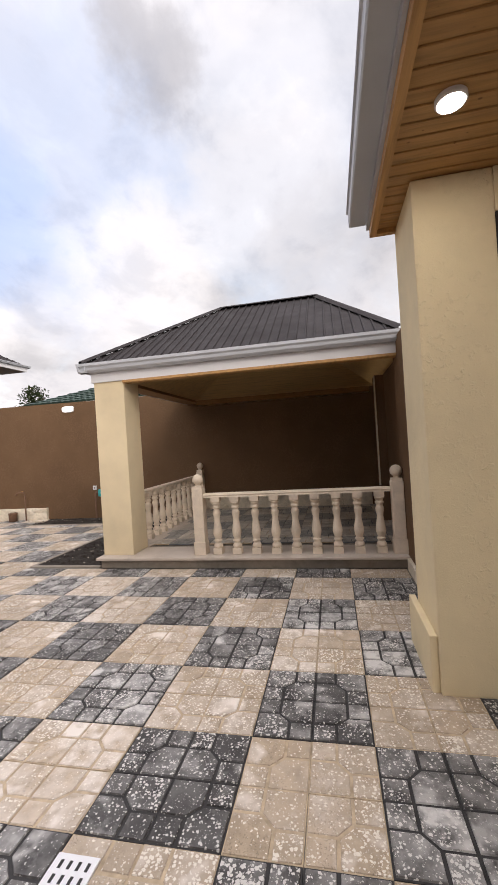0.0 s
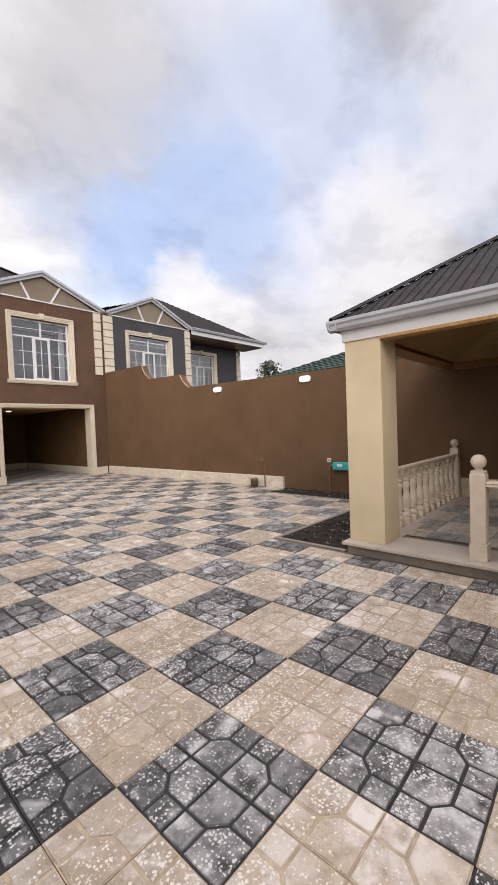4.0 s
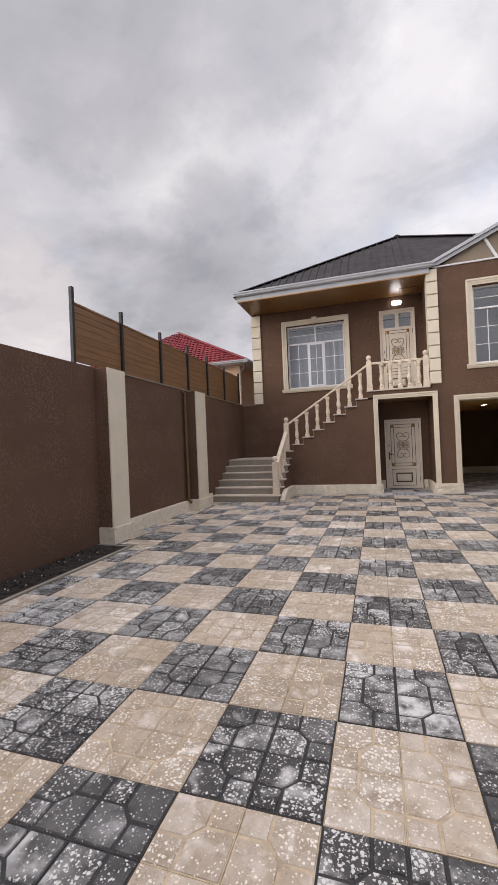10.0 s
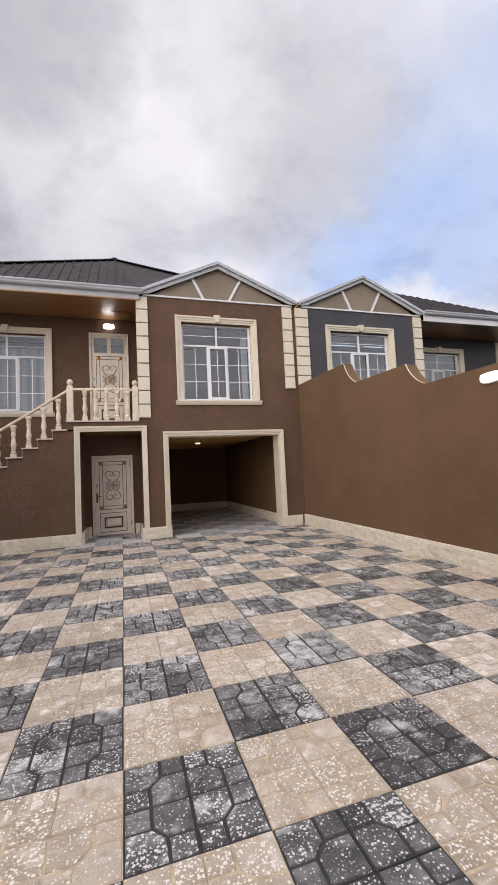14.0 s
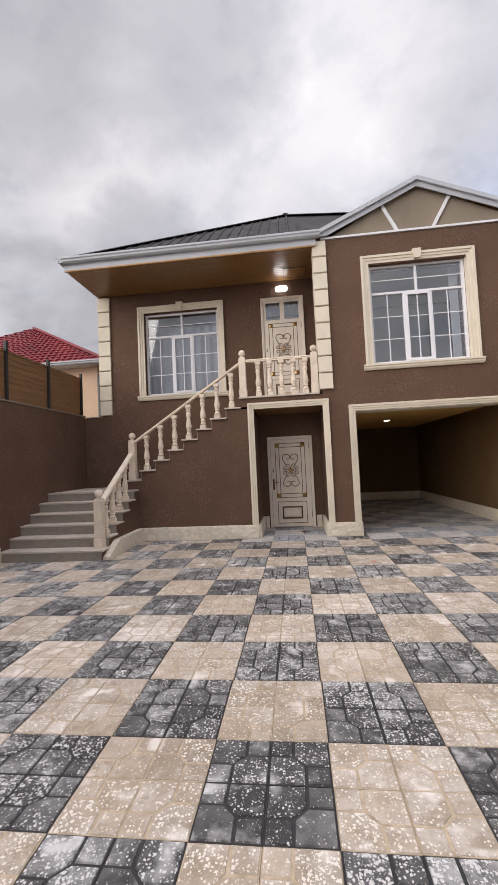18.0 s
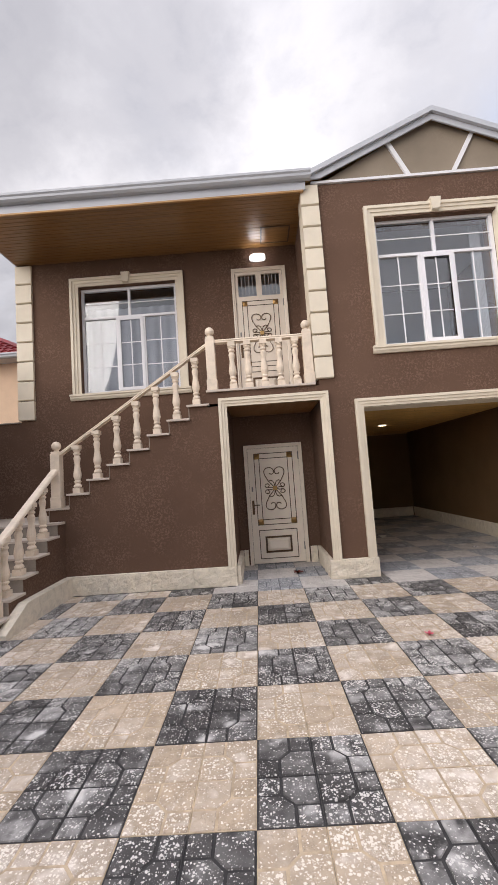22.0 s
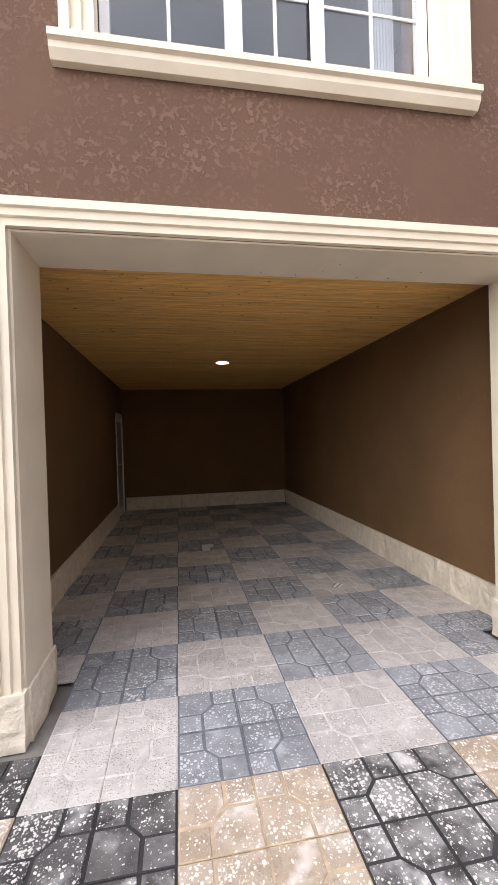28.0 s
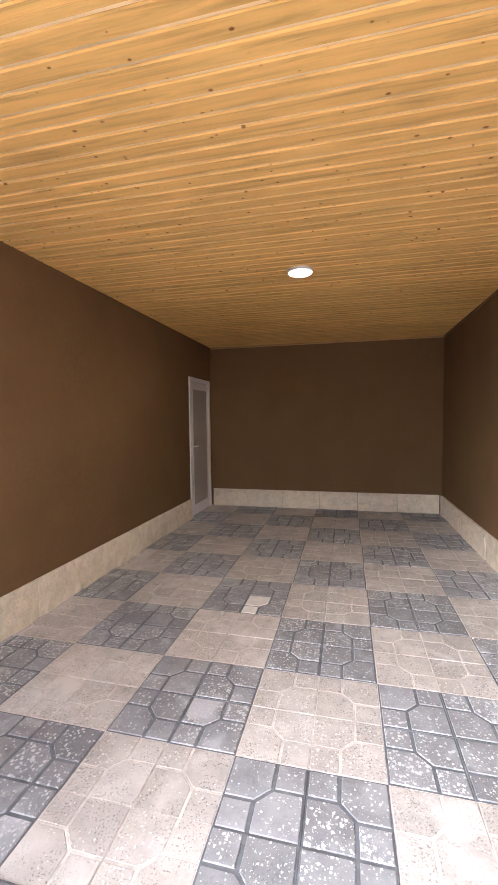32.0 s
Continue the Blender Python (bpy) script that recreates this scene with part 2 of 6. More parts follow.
def stone(name, c, rough=0.7, rel=0.006, vein=0.2, scale=7.0):
    m = Mat(name, rough)
    big = m.noise(scale, 6, 0.62, 0.6)
    col = m.ramp(big, (0.28, darker(c, 0.8)), (0.52, c), (0.75, darker(c, 1.14)))
    var = m.math("FRACT", m.math("ADD", m.rand, m.island))
    col = m.mix(m.math("MULTIPLY", var, vein), col, darker(c, 0.78))
    spot = m.ramp(m.noise(60, 3, 0.6), (0.62, 0.0), (0.74, 1.0))
    col = m.mix(m.math("MULTIPLY", spot, 0.35), col, darker(c, 0.6))
    m.color(col).bump(big, rel).bump(m.noise(45, 5, 0.6), rel * 0.25)
    return m.m


def wood(name, c, axis, rough=0.5, knots=0.0, flat="z", shine=0.5):
    """Planed boards whose grain runs along an axis; flat: the axis across the surface; knots: the share of knotty spots."""
    m = Mat(name, rough)
    m.b.inputs["Specular IOR Level"].default_value = shine
    s = [18.0, 18.0, 18.0]
    s["xyz".index(axis)] = 1.1
    co = m.scaled(tuple(s))
    var = m.math("FRACT", m.math("ADD", m.rand, m.island))
    off = m.t.nodes.new("ShaderNodeVectorMath")
    off.operation = "ADD"
    comb = m.t.nodes.new("ShaderNodeCombineXYZ")
    for i in range(3):
        m.link(m.math("MULTIPLY", var, 37.0 + 11 * i), comb.inputs[i])
    m.link(co, off.inputs[0]); m.link(comb.outputs[0], off.inputs[1])
    grain = m.noise(1.6, 6, 0.62, 0.8, off.outputs[0])
    col = m.ramp(grain, (0.28, darker(c, 0.56)), (0.5, c), (0.72, darker(c, 1.22)))
    col = m.mix(m.math("MULTIPLY", var, 0.4), col, darker(c, 0.72))
    if knots:
        for size, reach in ((1.0, 0.095), (1.8, 0.155), (2.5, 0.18)):
            k = [9.0 * size, 9.0 * size, 9.0 * size]
            k["xyz".index(axis)] = 6.0 * size
            k["xyz".index(flat)] = 0.0
            wob = m.scaled(tuple(k), loc=(size * 3.7, size * 1.3, 0.0))
            v = m.voronoi(1.0, wob)
            sel = m.t.nodes.new("ShaderNodeSeparateColor")
            m.link(v.outputs["Color"], sel.inputs[0])
            grown = m.math("MULTIPLY", m.math("SUBTRACT", sel.outputs[0], 1.0 - knots), reach / knots)
            inside = m.math("SUBTRACT", grown, v.outputs["Distance"])
            core = m.math("MULTIPLY", inside, 16.0, clamp=True)
            halo = m.math("MULTIPLY", m.math("ADD", inside, 0.09), 6.0, clamp=True)
            has = m.math("GREATER_THAN", sel.outputs[0], 1.0 - knots)
            col = m.mix(m.math("MULTIPLY", m.math("MULTIPLY", halo, has), 0.22), col, darker(c, 0.6))
            col = m.mix(m.math("MULTIPLY", core, 0.85), col, (0.15, 0.055, 0.012))
    m.color(col).bump(grain, 0.0015)
    return m.m


def terrazzo(name, base, chip, dust, dust_amount, cover, film=0.5, speck_amount=0.5, gloss=(0.42, 0.72), shine=0.3, speck_reach=0.47):
    """Cast paving tile: cement with white stone chips, dusted and stained; every raised field has its own mix."""
    m = Mat(name, 0.5)
    m.b.inputs["Specular IOR Level"].default_value = shine
    var = m.math("FRACT", m.math("ADD", m.rand, m.island))

    cell = m.t.nodes.new("ShaderNodeVectorMath"); cell.operation = "FLOOR"
    m.link(m.scaled((1 / 0.3, 1 / 0.3, 0.0)), cell.inputs[0])
    white = m.t.nodes.new("ShaderNodeTexWhiteNoise"); white.noise_dimensions = "2D"
    m.link(cell.outputs[0], white.inputs["Vector"])
    tile = white.outputs["Value"]

    big = m.t.nodes.new("ShaderNodeVectorMath"); big.operation = "FLOOR"
    m.link(m.scaled((1 / 0.6, 1 / 0.6, 0.0)), big.inputs[0])
    white_b = m.t.nodes.new("ShaderNodeTexWhiteNoise"); white_b.noise_dimensions = "2D"
    m.link(big.outputs[0], white_b.inputs["Vector"])
    block = white_b.outputs["Value"]

    def own(k):
        return m.math("FRACT", m.math("MULTIPLY", var, k))

    def cast(k):
        return m.math("FRACT", m.math("MULTIPLY", tile, k))

    co = m.t.nodes.new("ShaderNodeVectorMath"); co.operation = "ADD"
    cx = m.t.nodes.new("ShaderNodeCombineXYZ")
    m.link(m.math("MULTIPLY", m.noise(90, 2, 0.5), 0.016), cx.inputs[0]); m.link(m.math("MULTIPLY", m.noise(83, 2), 0.016), cx.inputs[1])
    m.link(m.pos, co.inputs[0]); m.link(cx.outputs[0], co.inputs[1])
    share = m.math("ADD", 0.42, m.math("ADD", m.math("MULTIPLY", own(7.31), 0.42), m.math("MULTIPLY", cast(3.1), 0.34)))
    drift = m.ramp(m.noise(12, 3, 0.6), (0.32, 0.80), (0.62, 1.06))
    share = m.math("MULTIPLY", share, drift)
    masks = []
    for scale, thr in ((68, cover), (130, cover * 0.6)):
        v = m.voronoi(scale, co.outputs[0])
        sep = m.t.nodes.new("ShaderNodeSeparateColor")
        m.link(v.outputs["Color"], sep.inputs[0])
        size = m.math("MULTIPLY", m.math("MULTIPLY", m.math("POWER", sep.outputs[0], 0.7), thr), share)
        masks.append(m.math("MULTIPLY", m.math("SUBTRACT", size, v.outputs["Distance"]), 12.0, clamp=True))
    chips = m.math("MAXIMUM", masks[0], masks[1])
    ground = m.ramp(m.noise(11, 6, 0.65), (0.3, darker(base, 0.72)), (0.5, base), (0.72, darker(base, 1.3)))
    ground = m.mix(m.math("MULTIPLY", m.math("ADD", m.math("MULTIPLY", own(3.77), 0.35), m.math("ADD", m.math("MULTIPLY", cast(7.7), 0.35), m.math("MULTIPLY", m.math("FRACT", m.math("MULTIPLY", block, 9.1)), 0.45))), 0.8), ground, darker(base, 0.55))
    # a worn cement film, thick on some fields and missing on others
    worn = m.math("MULTIPLY", m.math("POWER", own(11.9), 2.2), m.ramp(m.noise(6.5, 4, 0.6), (0.36, 0.25), (0.6, 1.0)))
    grey = tuple(0.55 * u + 0.45 * v for u, v in zip(base, dust))
    col = m.mix(chips, ground, chip)
    col = m.mix(m.math("MULTIPLY", worn, film), col, grey)
    speck = m.math("MULTIPLY", m.ramp(m.noise(130, 2, 0.5), (0.585, 0.0), (0.63, 1.0)), m.ramp(m.noise(7, 3, 0.6), (speck_reach, 0.0), (speck_reach + 0.10, 1.0)))
    col = m.mix(m.math("MULTIPLY", speck, speck_amount), col, darker(base, 0.3))
    cloud_d = m.ramp(m.noise(6.0, 5, 0.62), (0.55, 0.0), (0.72, 1.0))
    wide_d = m.ramp(m.noise(0.55, 4, 0.6), (0.35, 0.25), (0.65, 1.0))
    rub = m.ramp(m.noise(4.2, 3, 0.5, 0.3), (0.60, 0.0), (0.72, 1.0))
    chalk = m.math("ADD", m.math("MULTIPLY", m.math("POWER", own(5.17), 3.0), 0.45), m.math("ADD", m.math("MULTIPLY", m.math("POWER", cast(13.3), 3.0), 0.45), m.math("MULTIPLY", m.math("POWER", block, 3.5), 0.6)))
    chalk = m.math("MULTIPLY", chalk, m.ramp(m.noise(8.0, 4, 0.6), (0.36, 0.05), (0.62, 1.25)))
    amount = m.math("MULTIPLY", m.math("ADD", m.math("MULTIPLY", m.math("ADD", cloud_d, chalk), wide_d), rub), dust_amount, clamp=True)
    col = m.mix(amount, col, dust)
    col = m.mix(m.math("MULTIPLY", chips, 0.55), col, chip)
    m.color(col)
    m.rough(m.ramp(m.noise(2.3, 5, 0.6), (0.3, gloss[0]), (0.7, gloss[1])))
    m.bump(m.noise(38, 5, 0.6), 0.0016).bump(chips, 0.0006)
    return m.m


def cement_joint(name, c):
    m = Mat(name, 0.8)
    m.color(m.ramp(m.noise(14, 5, 0.6), (0.3, darker(c, 0.7)), (0.7, darker(c, 1.35))))
    m.bump(m.noise(60, 4), 0.001)
    return m.m


def metal_sheet(name, c, rough=0.4, gloss=0.2):
    m = Mat(name, rough, 0.0)
    m.b.inputs["Specular IOR Level"].default_value = gloss
    m.color(m.ramp(m.noise(1.2, 5, 0.6), (0.3, darker(c, 0.8)), (0.7, darker(c, 1.2))))
    m.rough(m.ramp(m.noise(4, 4), (0.3, rough - 0.08), (0.7, rough + 0.12)))
    return m.m


BROWN = stucco("brown_stucco", (0.138, 0.083, 0.058), 1.0, 0.46, 36.0, 0.07)
# a little lighter and yellower than BROWN, with fainter flakes
BROWN_E = stucco("lighter_brown_stucco", (0.172, 0.104, 0.060), 0.9, 0.14)
BROWN_IN = stucco("brown_stucco_fine", (0.178, 0.108, 0.054), 0.3, 0.05)
GREY_ST = stucco("grey_stucco", (0.085, 0.085, 0.095))
TAUPE = stucco("taupe_plaster", (0.29, 0.24, 0.185), 0.2, 0.05)
CREAM_ST = stucco("cream_stucco", (0.85, 0.72, 0.48), 1.6, 0.06, 38.0, 0.32)
CREAM_SM = stucco("smooth_cream_plaster", (0.82, 0.69, 0.47), 0.2, 0.03, 24.0, 0.3)
PEACH = stucco("peach_plaster", (0.80, 0.58, 0.41), 0.3, 0.05)
CREAM = painted("cream_paint", (0.73, 0.655, 0.525), 0.6)
PLINTH = stone("cream_plinth_stone", (0.80, 0.72, 0.59), 0.75, 0.03, 0.2, 11.0)
LIME = stone("turned_limestone", (0.78, 0.665, 0.535), 0.7, 0.002, 0.2, 5.0)
STEP = stone("step_stone", (0.60, 0.52, 0.45), 0.5, 0.0015, 0.25, 3.0)
CEMENT = stone("cement_screed", (0.30, 0.26, 0.22), 0.85, 0.003, 0.1, 9.0)
PVC = painted("white_plastic", (0.80, 0.80, 0.83), 0.35, 0.02, 0.0002)
WHITE = painted("white_enamel", (0.78, 0.78, 0.80), 0.45, 0.03, 0.0003)
GUTTER = painted("grey_gutter_metal", (0.50, 0.52, 0.56), 0.4, 0.05, 0.0003)
DOOR_P = painted("ivory_door_paint", (0.80, 0.71, 0.60), 0.38, 0.05, 0.0003, 6.0)
BRASS = Mat("aged_brass", 0.35, 0.9).color((0.48, 0.30, 0.12)).m
IRON = Mat("bronze_iron", 0.45, 0.7).color((0.14, 0.09, 0.055)).m
LINE = painted("dark_gilt_line", (0.10, 0.065, 0.04), 0.5, 0.1, 0.0)
BLACK = painted("black_steel", (0.018, 0.017, 0.017), 0.5, 0.1, 0.0004)
ROOF = metal_sheet("dark_roof_sheet", (0.037, 0.032, 0.034), 0.72)
REDROOF = metal_sheet("red_roof_sheet", (0.20, 0.025, 0.030), 0.4)
GREENROOF = metal_sheet("green_roof_sheet", (0.035, 0.060, 0.050), 0.45)
PINE_X = wood("varnished_pine_boards", (0.80, 0.49, 0.17), "x", 0.5, 0.85, shine=0.06)
PINE_Y = wood("varnished_pine_eaves", (0.46, 0.25, 0.09), "y", 0.42, 0.4)
PINE_PALE = wood("pale_pine_tongue", (0.88, 0.68, 0.40), "x", 0.5)
PINE_EDGE = wood("pine_edge_board", (0.55, 0.31, 0.12), "x", 0.5)
SOFFIT = wood("stained_soffit_boards", (0.26, 0.135, 0.047), "x", 0.30)
LINING = wood("stained_lining_boards", (0.66, 0.47, 0.23), "y", 0.4)
FENCE_W = wood("cedar_fence_slats", (0.235, 0.118, 0.048), "y", 0.6, 0.3, "x")
TILE_L = terrazzo("beige_terrazzo", (0.49, 0.385, 0.28), (0.80, 0.74, 0.66), (0.80, 0.725, 0.665), 0.80, 0.62, 0.4, 0.5)
TILE_D = terrazzo("charcoal_terrazzo", (0.050, 0.047, 0.047), (0.69, 0.67, 0.645), (0.62, 0.60, 0.585), 0.80, 0.64, 0.3, 0.5)
# Same tiles in the garage: paler for dust, and for the brighter exposure there
TILE_LG = terrazzo("dusty_bright_beige_terrazzo", (0.60, 0.56, 0.525), (0.71, 0.68, 0.65), (0.69, 0.66, 0.635), 0.6, 0.45, 0.4, 0.85, (0.45, 0.7), 0.2, 0.40)
TILE_DG = terrazzo("dusty_bright_grey_terrazzo", (0.29, 0.297, 0.315), (0.60, 0.61, 0.63), (0.50, 0.51, 0.54), 0.7, 0.62, 0.5, 0.4, (0.45, 0.7), 0.25)
TILE_WL = terrazzo("worn_beige_terrazzo", (0.58, 0.52, 0.45), (0.70, 0.65, 0.58), (0.66, 0.61, 0.55), 0.8, 0.35)
TILE_WD = terrazzo("worn_grey_terrazzo", (0.31, 0.30, 0.28), (0.55, 0.53, 0.50), (0.50, 0.475, 0.44), 0.9, 0.40)
GROOVE_L = cement_joint("beige_tile_groove", (0.46, 0.36, 0.25))
GROOVE_D = cement_joint("charcoal_tile_groove", (0.032, 0.030, 0.031))
# grooves lightened with them, for dust and exposure alike
GROOVE_LG = cement_joint("dusty_bright_beige_groove", (0.57, 0.53, 0.495))
GROOVE_DG = cement_joint("dusty_bright_grey_groove", (0.15, 0.16, 0.18))
MORTAR = stone("paving_mortar", (0.20, 0.185, 0.165), 0.9, 0.003, 0.0, 12.0)
SOIL = stone("damp_soil", (0.022, 0.016, 0.012), 0.95, 0.03, 0.0, 16.0)
TURQ = painted("turquoise_enamel", (0.03, 0.42, 0.45), 0.4, 0.06, 0.0003)
RUST = painted("rusty_pipe", (0.20, 0.11, 0.07), 0.7, 0.25, 0.001, 25.0)
ZINC = painted("grey_zinc", (0.22, 0.21, 0.20), 0.5, 0.2, 0.0006, 18.0)
GREY_PANEL = painted("grey_door_panel", (0.40, 0.39, 0.39), 0.4, 0.05, 0.0003)
VOILE = painted("grey_voile", (0.36, 0.37, 0.41), 0.8, 0.1, 0.001, 8.0)
CURTAIN = painted("pale_curtain", (0.62, 0.63, 0.66), 0.8, 0.05, 0.001)
RED_P = painted("pink_red_petal", (0.72, 0.13, 0.21), 0.5, 0.2, 0.0005, 60.0)
BARK = stone("tree_bark", (0.08, 0.06, 0.045), 0.9, 0.01, 0.0, 20.0)
LEAF = Mat("dark_leaves", 0.6)
LEAF.color(LEAF.ramp(LEAF.island, (0.0, (0.02, 0.035, 0.014)), (1.0, (0.06, 0.085, 0.03))))
LEAF = LEAF.m
GLASS = bpy.data.materials.new("window_glass")
GLASS.use_nodes = True
_g = GLASS.node_tree.nodes["Principled BSDF"]
_g.inputs["Base Color"].default_value = (0.80, 0.84, 0.88, 1)
_g.inputs["Roughness"].default_value = 0.015
_g.inputs["Transmission Weight"].default_value = 1.0
_g.inputs["IOR"].default_value = 1.9
ROOM = painted("dim_room_plaster", (0.55, 0.56, 0.60), 0.8)


def glow(name, c, power):
    m = bpy.data.materials.new(name)
    m.use_nodes = True
    b = m.node_tree.nodes["Principled BSDF"]
    b.inputs["Base Color"].default_value = (0.9, 0.9, 0.9, 1)
    b.inputs["Emission Color"].default_value = (*c, 1)
    b.inputs["Emission Strength"].default_value = power
    return m


LAMP_ON = glow("lit_lamp_glass", (1.0, 0.97, 0.95), 10.0)
LAMP_EAVES = glow("eaves_lamp_glass", (1.0, 0.94, 0.84), 75.0)
LAMP_DIM = glow("wall_lamp_glass", (1.0, 0.98, 0.97), 1.0)
LAMP_WARM = glow("garage_lamp_glass", (1.0, 0.84, 0.58), 15.0)

# ---------------------------------------------------------------- building helpers


def thing(name, label, category, group="", kind="", at=(0, 0, 0)):
    ob = new(name)
    ob.location = at
    ob.empty_display_size = 0.1
    return tagged(ob, label, category, group, kind)


def mesh_of(name, bm, mat, smooth=False):
    me = bpy.data.meshes.new(name)
    bmesh.ops.recalc_face_normals(bm, faces=bm.faces)
    bm.to_mesh(me)
    bm.free()
    for m in mat if isinstance(mat, (list, tuple)) else (mat,):
        me.materials.append(m)
    if smooth:
        me.polygons.foreach_set("use_smooth", [True] * len(me.polygons))
    return me


def part(name, bm, mat, parent, label="", smooth=False):
    """One mesh object under a thing or a part. Coordinates are the world's, or the parent's own."""
    me = bm if isinstance(bm, bpy.types.Mesh) else mesh_of(name, bm, mat, smooth)
    ob = new(name, me)
    ob.parent = parent
    if label:
        ob["label"] = label
    return ob


def solid(name, bm, mat, label, category, group="", kind="", smooth=False):
    return tagged(new(name, mesh_of(name, bm, mat, smooth)), label, category, group, kind)


def box(bm, x0, x1, y0, y1, z0, z1, bevel=0.0):
    vs = [bm.verts.new((x, y, z)) for z in (z0, z1) for y in (y0, y1) for x in (x0, x1)]
    fs = [bm.faces.new([vs[i] for i in q]) for q in ((0, 2, 3, 1), (4, 5, 7, 6), (0, 1, 5, 4), (2, 6, 7, 3), (0, 4, 6, 2), (1, 3, 7, 5))]
    if bevel:
        bmesh.ops.bevel(bm, geom=list({e for f in fs for e in f.edges}), offset=bevel, segments=2, affect="EDGES", profile=0.6)
    return bm


def boxes(*rows, bevel=0.0):
    bm = bmesh.new()
    for r in rows:
        box(bm, *r, bevel=bevel)
    return bm


def prism(bm, pts, axis, a, b):
    """A polygon, in the plane across an axis, drawn out from a to b."""
    def at(p, v):
        return (v, p[0], p[1]) if axis == "x" else (p[0], v, p[1]) if axis == "y" else (p[0], p[1], v)
    lo, hi = [bm.verts.new(at(p, a)) for p in pts], [bm.verts.new(at(p, b)) for p in pts]
    bm.faces.new(lo), bm.faces.new(hi[::-1])
    for i in range(len(pts)):
        j = (i + 1) % len(pts)
        bm.faces.new((lo[i], lo[j], hi[j], hi[i]))
    return bm


def lathe(bm, profile, x=0.0, y=0.0, z=0.0, seg=14):
    rings = [[bm.verts.new((x + r * math.cos(6.28318 * i / seg), y + r * math.sin(6.28318 * i / seg), z + h)) for i in range(seg)] for r, h in profile]
    for a, b in zip(rings, rings[1:]):
        for i in range(seg):
            bm.faces.new((a[i], a[(i + 1) % seg], b[(i + 1) % seg], b[i]))
    bm.faces.new(rings[0][::-1]), bm.faces.new(rings[-1])
    return bm


def tube(bm, pts, r, seg=6):
    pts = [Vector(p) for p in pts]
    rings = []
    for i, p in enumerate(pts):
        d = (pts[min(i + 1, len(pts) - 1)] - pts[max(i - 1, 0)]).normalized()
        side = d.cross((0, 0, 1) if abs(d.z) < 0.9 else (0, 1, 0)).normalized()
        up = side.cross(d)
        rings.append([bm.verts.new(p + r * (math.cos(6.28318 * k / seg) * side + math.sin(6.28318 * k / seg) * up)) for k in range(seg)])
    for a, b in zip(rings, rings[1:]):
        for k in range(seg):
            bm.faces.new((a[k], a[(k + 1) % seg], b[(k + 1) % seg], b[k]))
    bm.faces.new(rings[0][::-1]), bm.faces.new(rings[-1])
    return bm


def casing(bm, path, profile, y, closed=False):
    """A moulding on a wall that faces -y: profile rows of (out from the opening, proud of the wall), along a path of (x, z) with mitred turns."""
    n = len(path)
    rings = []
    for i in range(n):
        p = Vector(path[i])
        a = (p - Vector(path[i - 1])).normalized() if closed or i else None
        b = (Vector(path[(i + 1) % n]) - p).normalized() if closed or i < n - 1 else None
        a, b = a or b, b or a
        na, nb = Vector((-a.y, a.x)), Vector((-b.y, b.x))
        out = (na + nb) / (1 + na.dot(nb))
        rings.append([bm.verts.new((p.x + out.x * o, y - d, p.y + out.y * o)) for o, d in profile])
    pairs = list(zip(rings, rings[1:])) + ([(rings[-1], rings[0])] if closed else [])
    for r, s in pairs:
        for k in range(len(profile) - 1):
            bm.faces.new((r[k], r[k + 1], s[k + 1], s[k]))
    if not closed:
        bm.faces.new(rings[0]), bm.faces.new(rings[-1][::-1])
    return bm

# ---------------------------------------------------------------- large structure
F = 14.80          # front of the house's projecting wall
L = 16.15          # back wall of the loggia

solid("ground", boxes((-400, 400, -400, 600, -0.45, -0.30)), SOIL, "bare earth plain round the plots", "ground", kind="structure")
FLOOR = solid("courtyard_floor", boxes((-1.60, 8.25, -8.0, 15.02, -0.30, -0.010)), MORTAR, "checkered courtyard paving of beige and charcoal terrazzo tiles", "floor", kind="structure")
GFLOOR = solid("garage_floor", boxes((4.10, 7.95, 15.02, 21.75, -0.30, -0.050)), MORTAR, "dusty checkered terrazzo floor of the open garage", "floor", kind="structure")
solid("niche_floor", boxes((2.60, 4.10, 15.02, 16.20, -0.30, -0.010)), MORTAR, "mortar bed under the niche tiles", "floor", kind="structure")

# front wall with the garage opening, the niche opening and the upper window opening
solid("wall_front", boxes(
    (4.09, 4.70, F, 15.20, 0, 5.83), (4.70, 5.07, F, 15.20, 2.395, 5.83), (5.07, 6.95, F, 15.20, 2.395, 3.24),
    (5.07, 6.95, F, 15.20, 5.24, 5.83), (6.95, 7.56, F, 15.20, 2.395, 5.83), (7.56, 8.20, F, 15.20, 0, 5.83)),
    BROWN, "dark brown textured stucco front wall over the garage", "wall", kind="structure")
solid("wall_loggia_side", boxes((4.09, 4.40, 15.20, L, 2.60, 5.83)), BROWN, "brown stucco return wall beside the balcony", "wall", kind="structure")
solid("wall_niche", boxes((2.44, 2.72, F, L, 0, 2.56), (2.72, 2.88, 15.97, L, 0, 2.56), (3.89, 4.09, 15.97, L, 0, 2.56), (2.88, 3.89, 15.97, L, 2.04, 2.56),
                         (4.09, 4.0995, 15.20, L, 0, 2.56)),
      BROWN, "brown stucco walls of the recessed lower entrance", "wall", kind="structure")
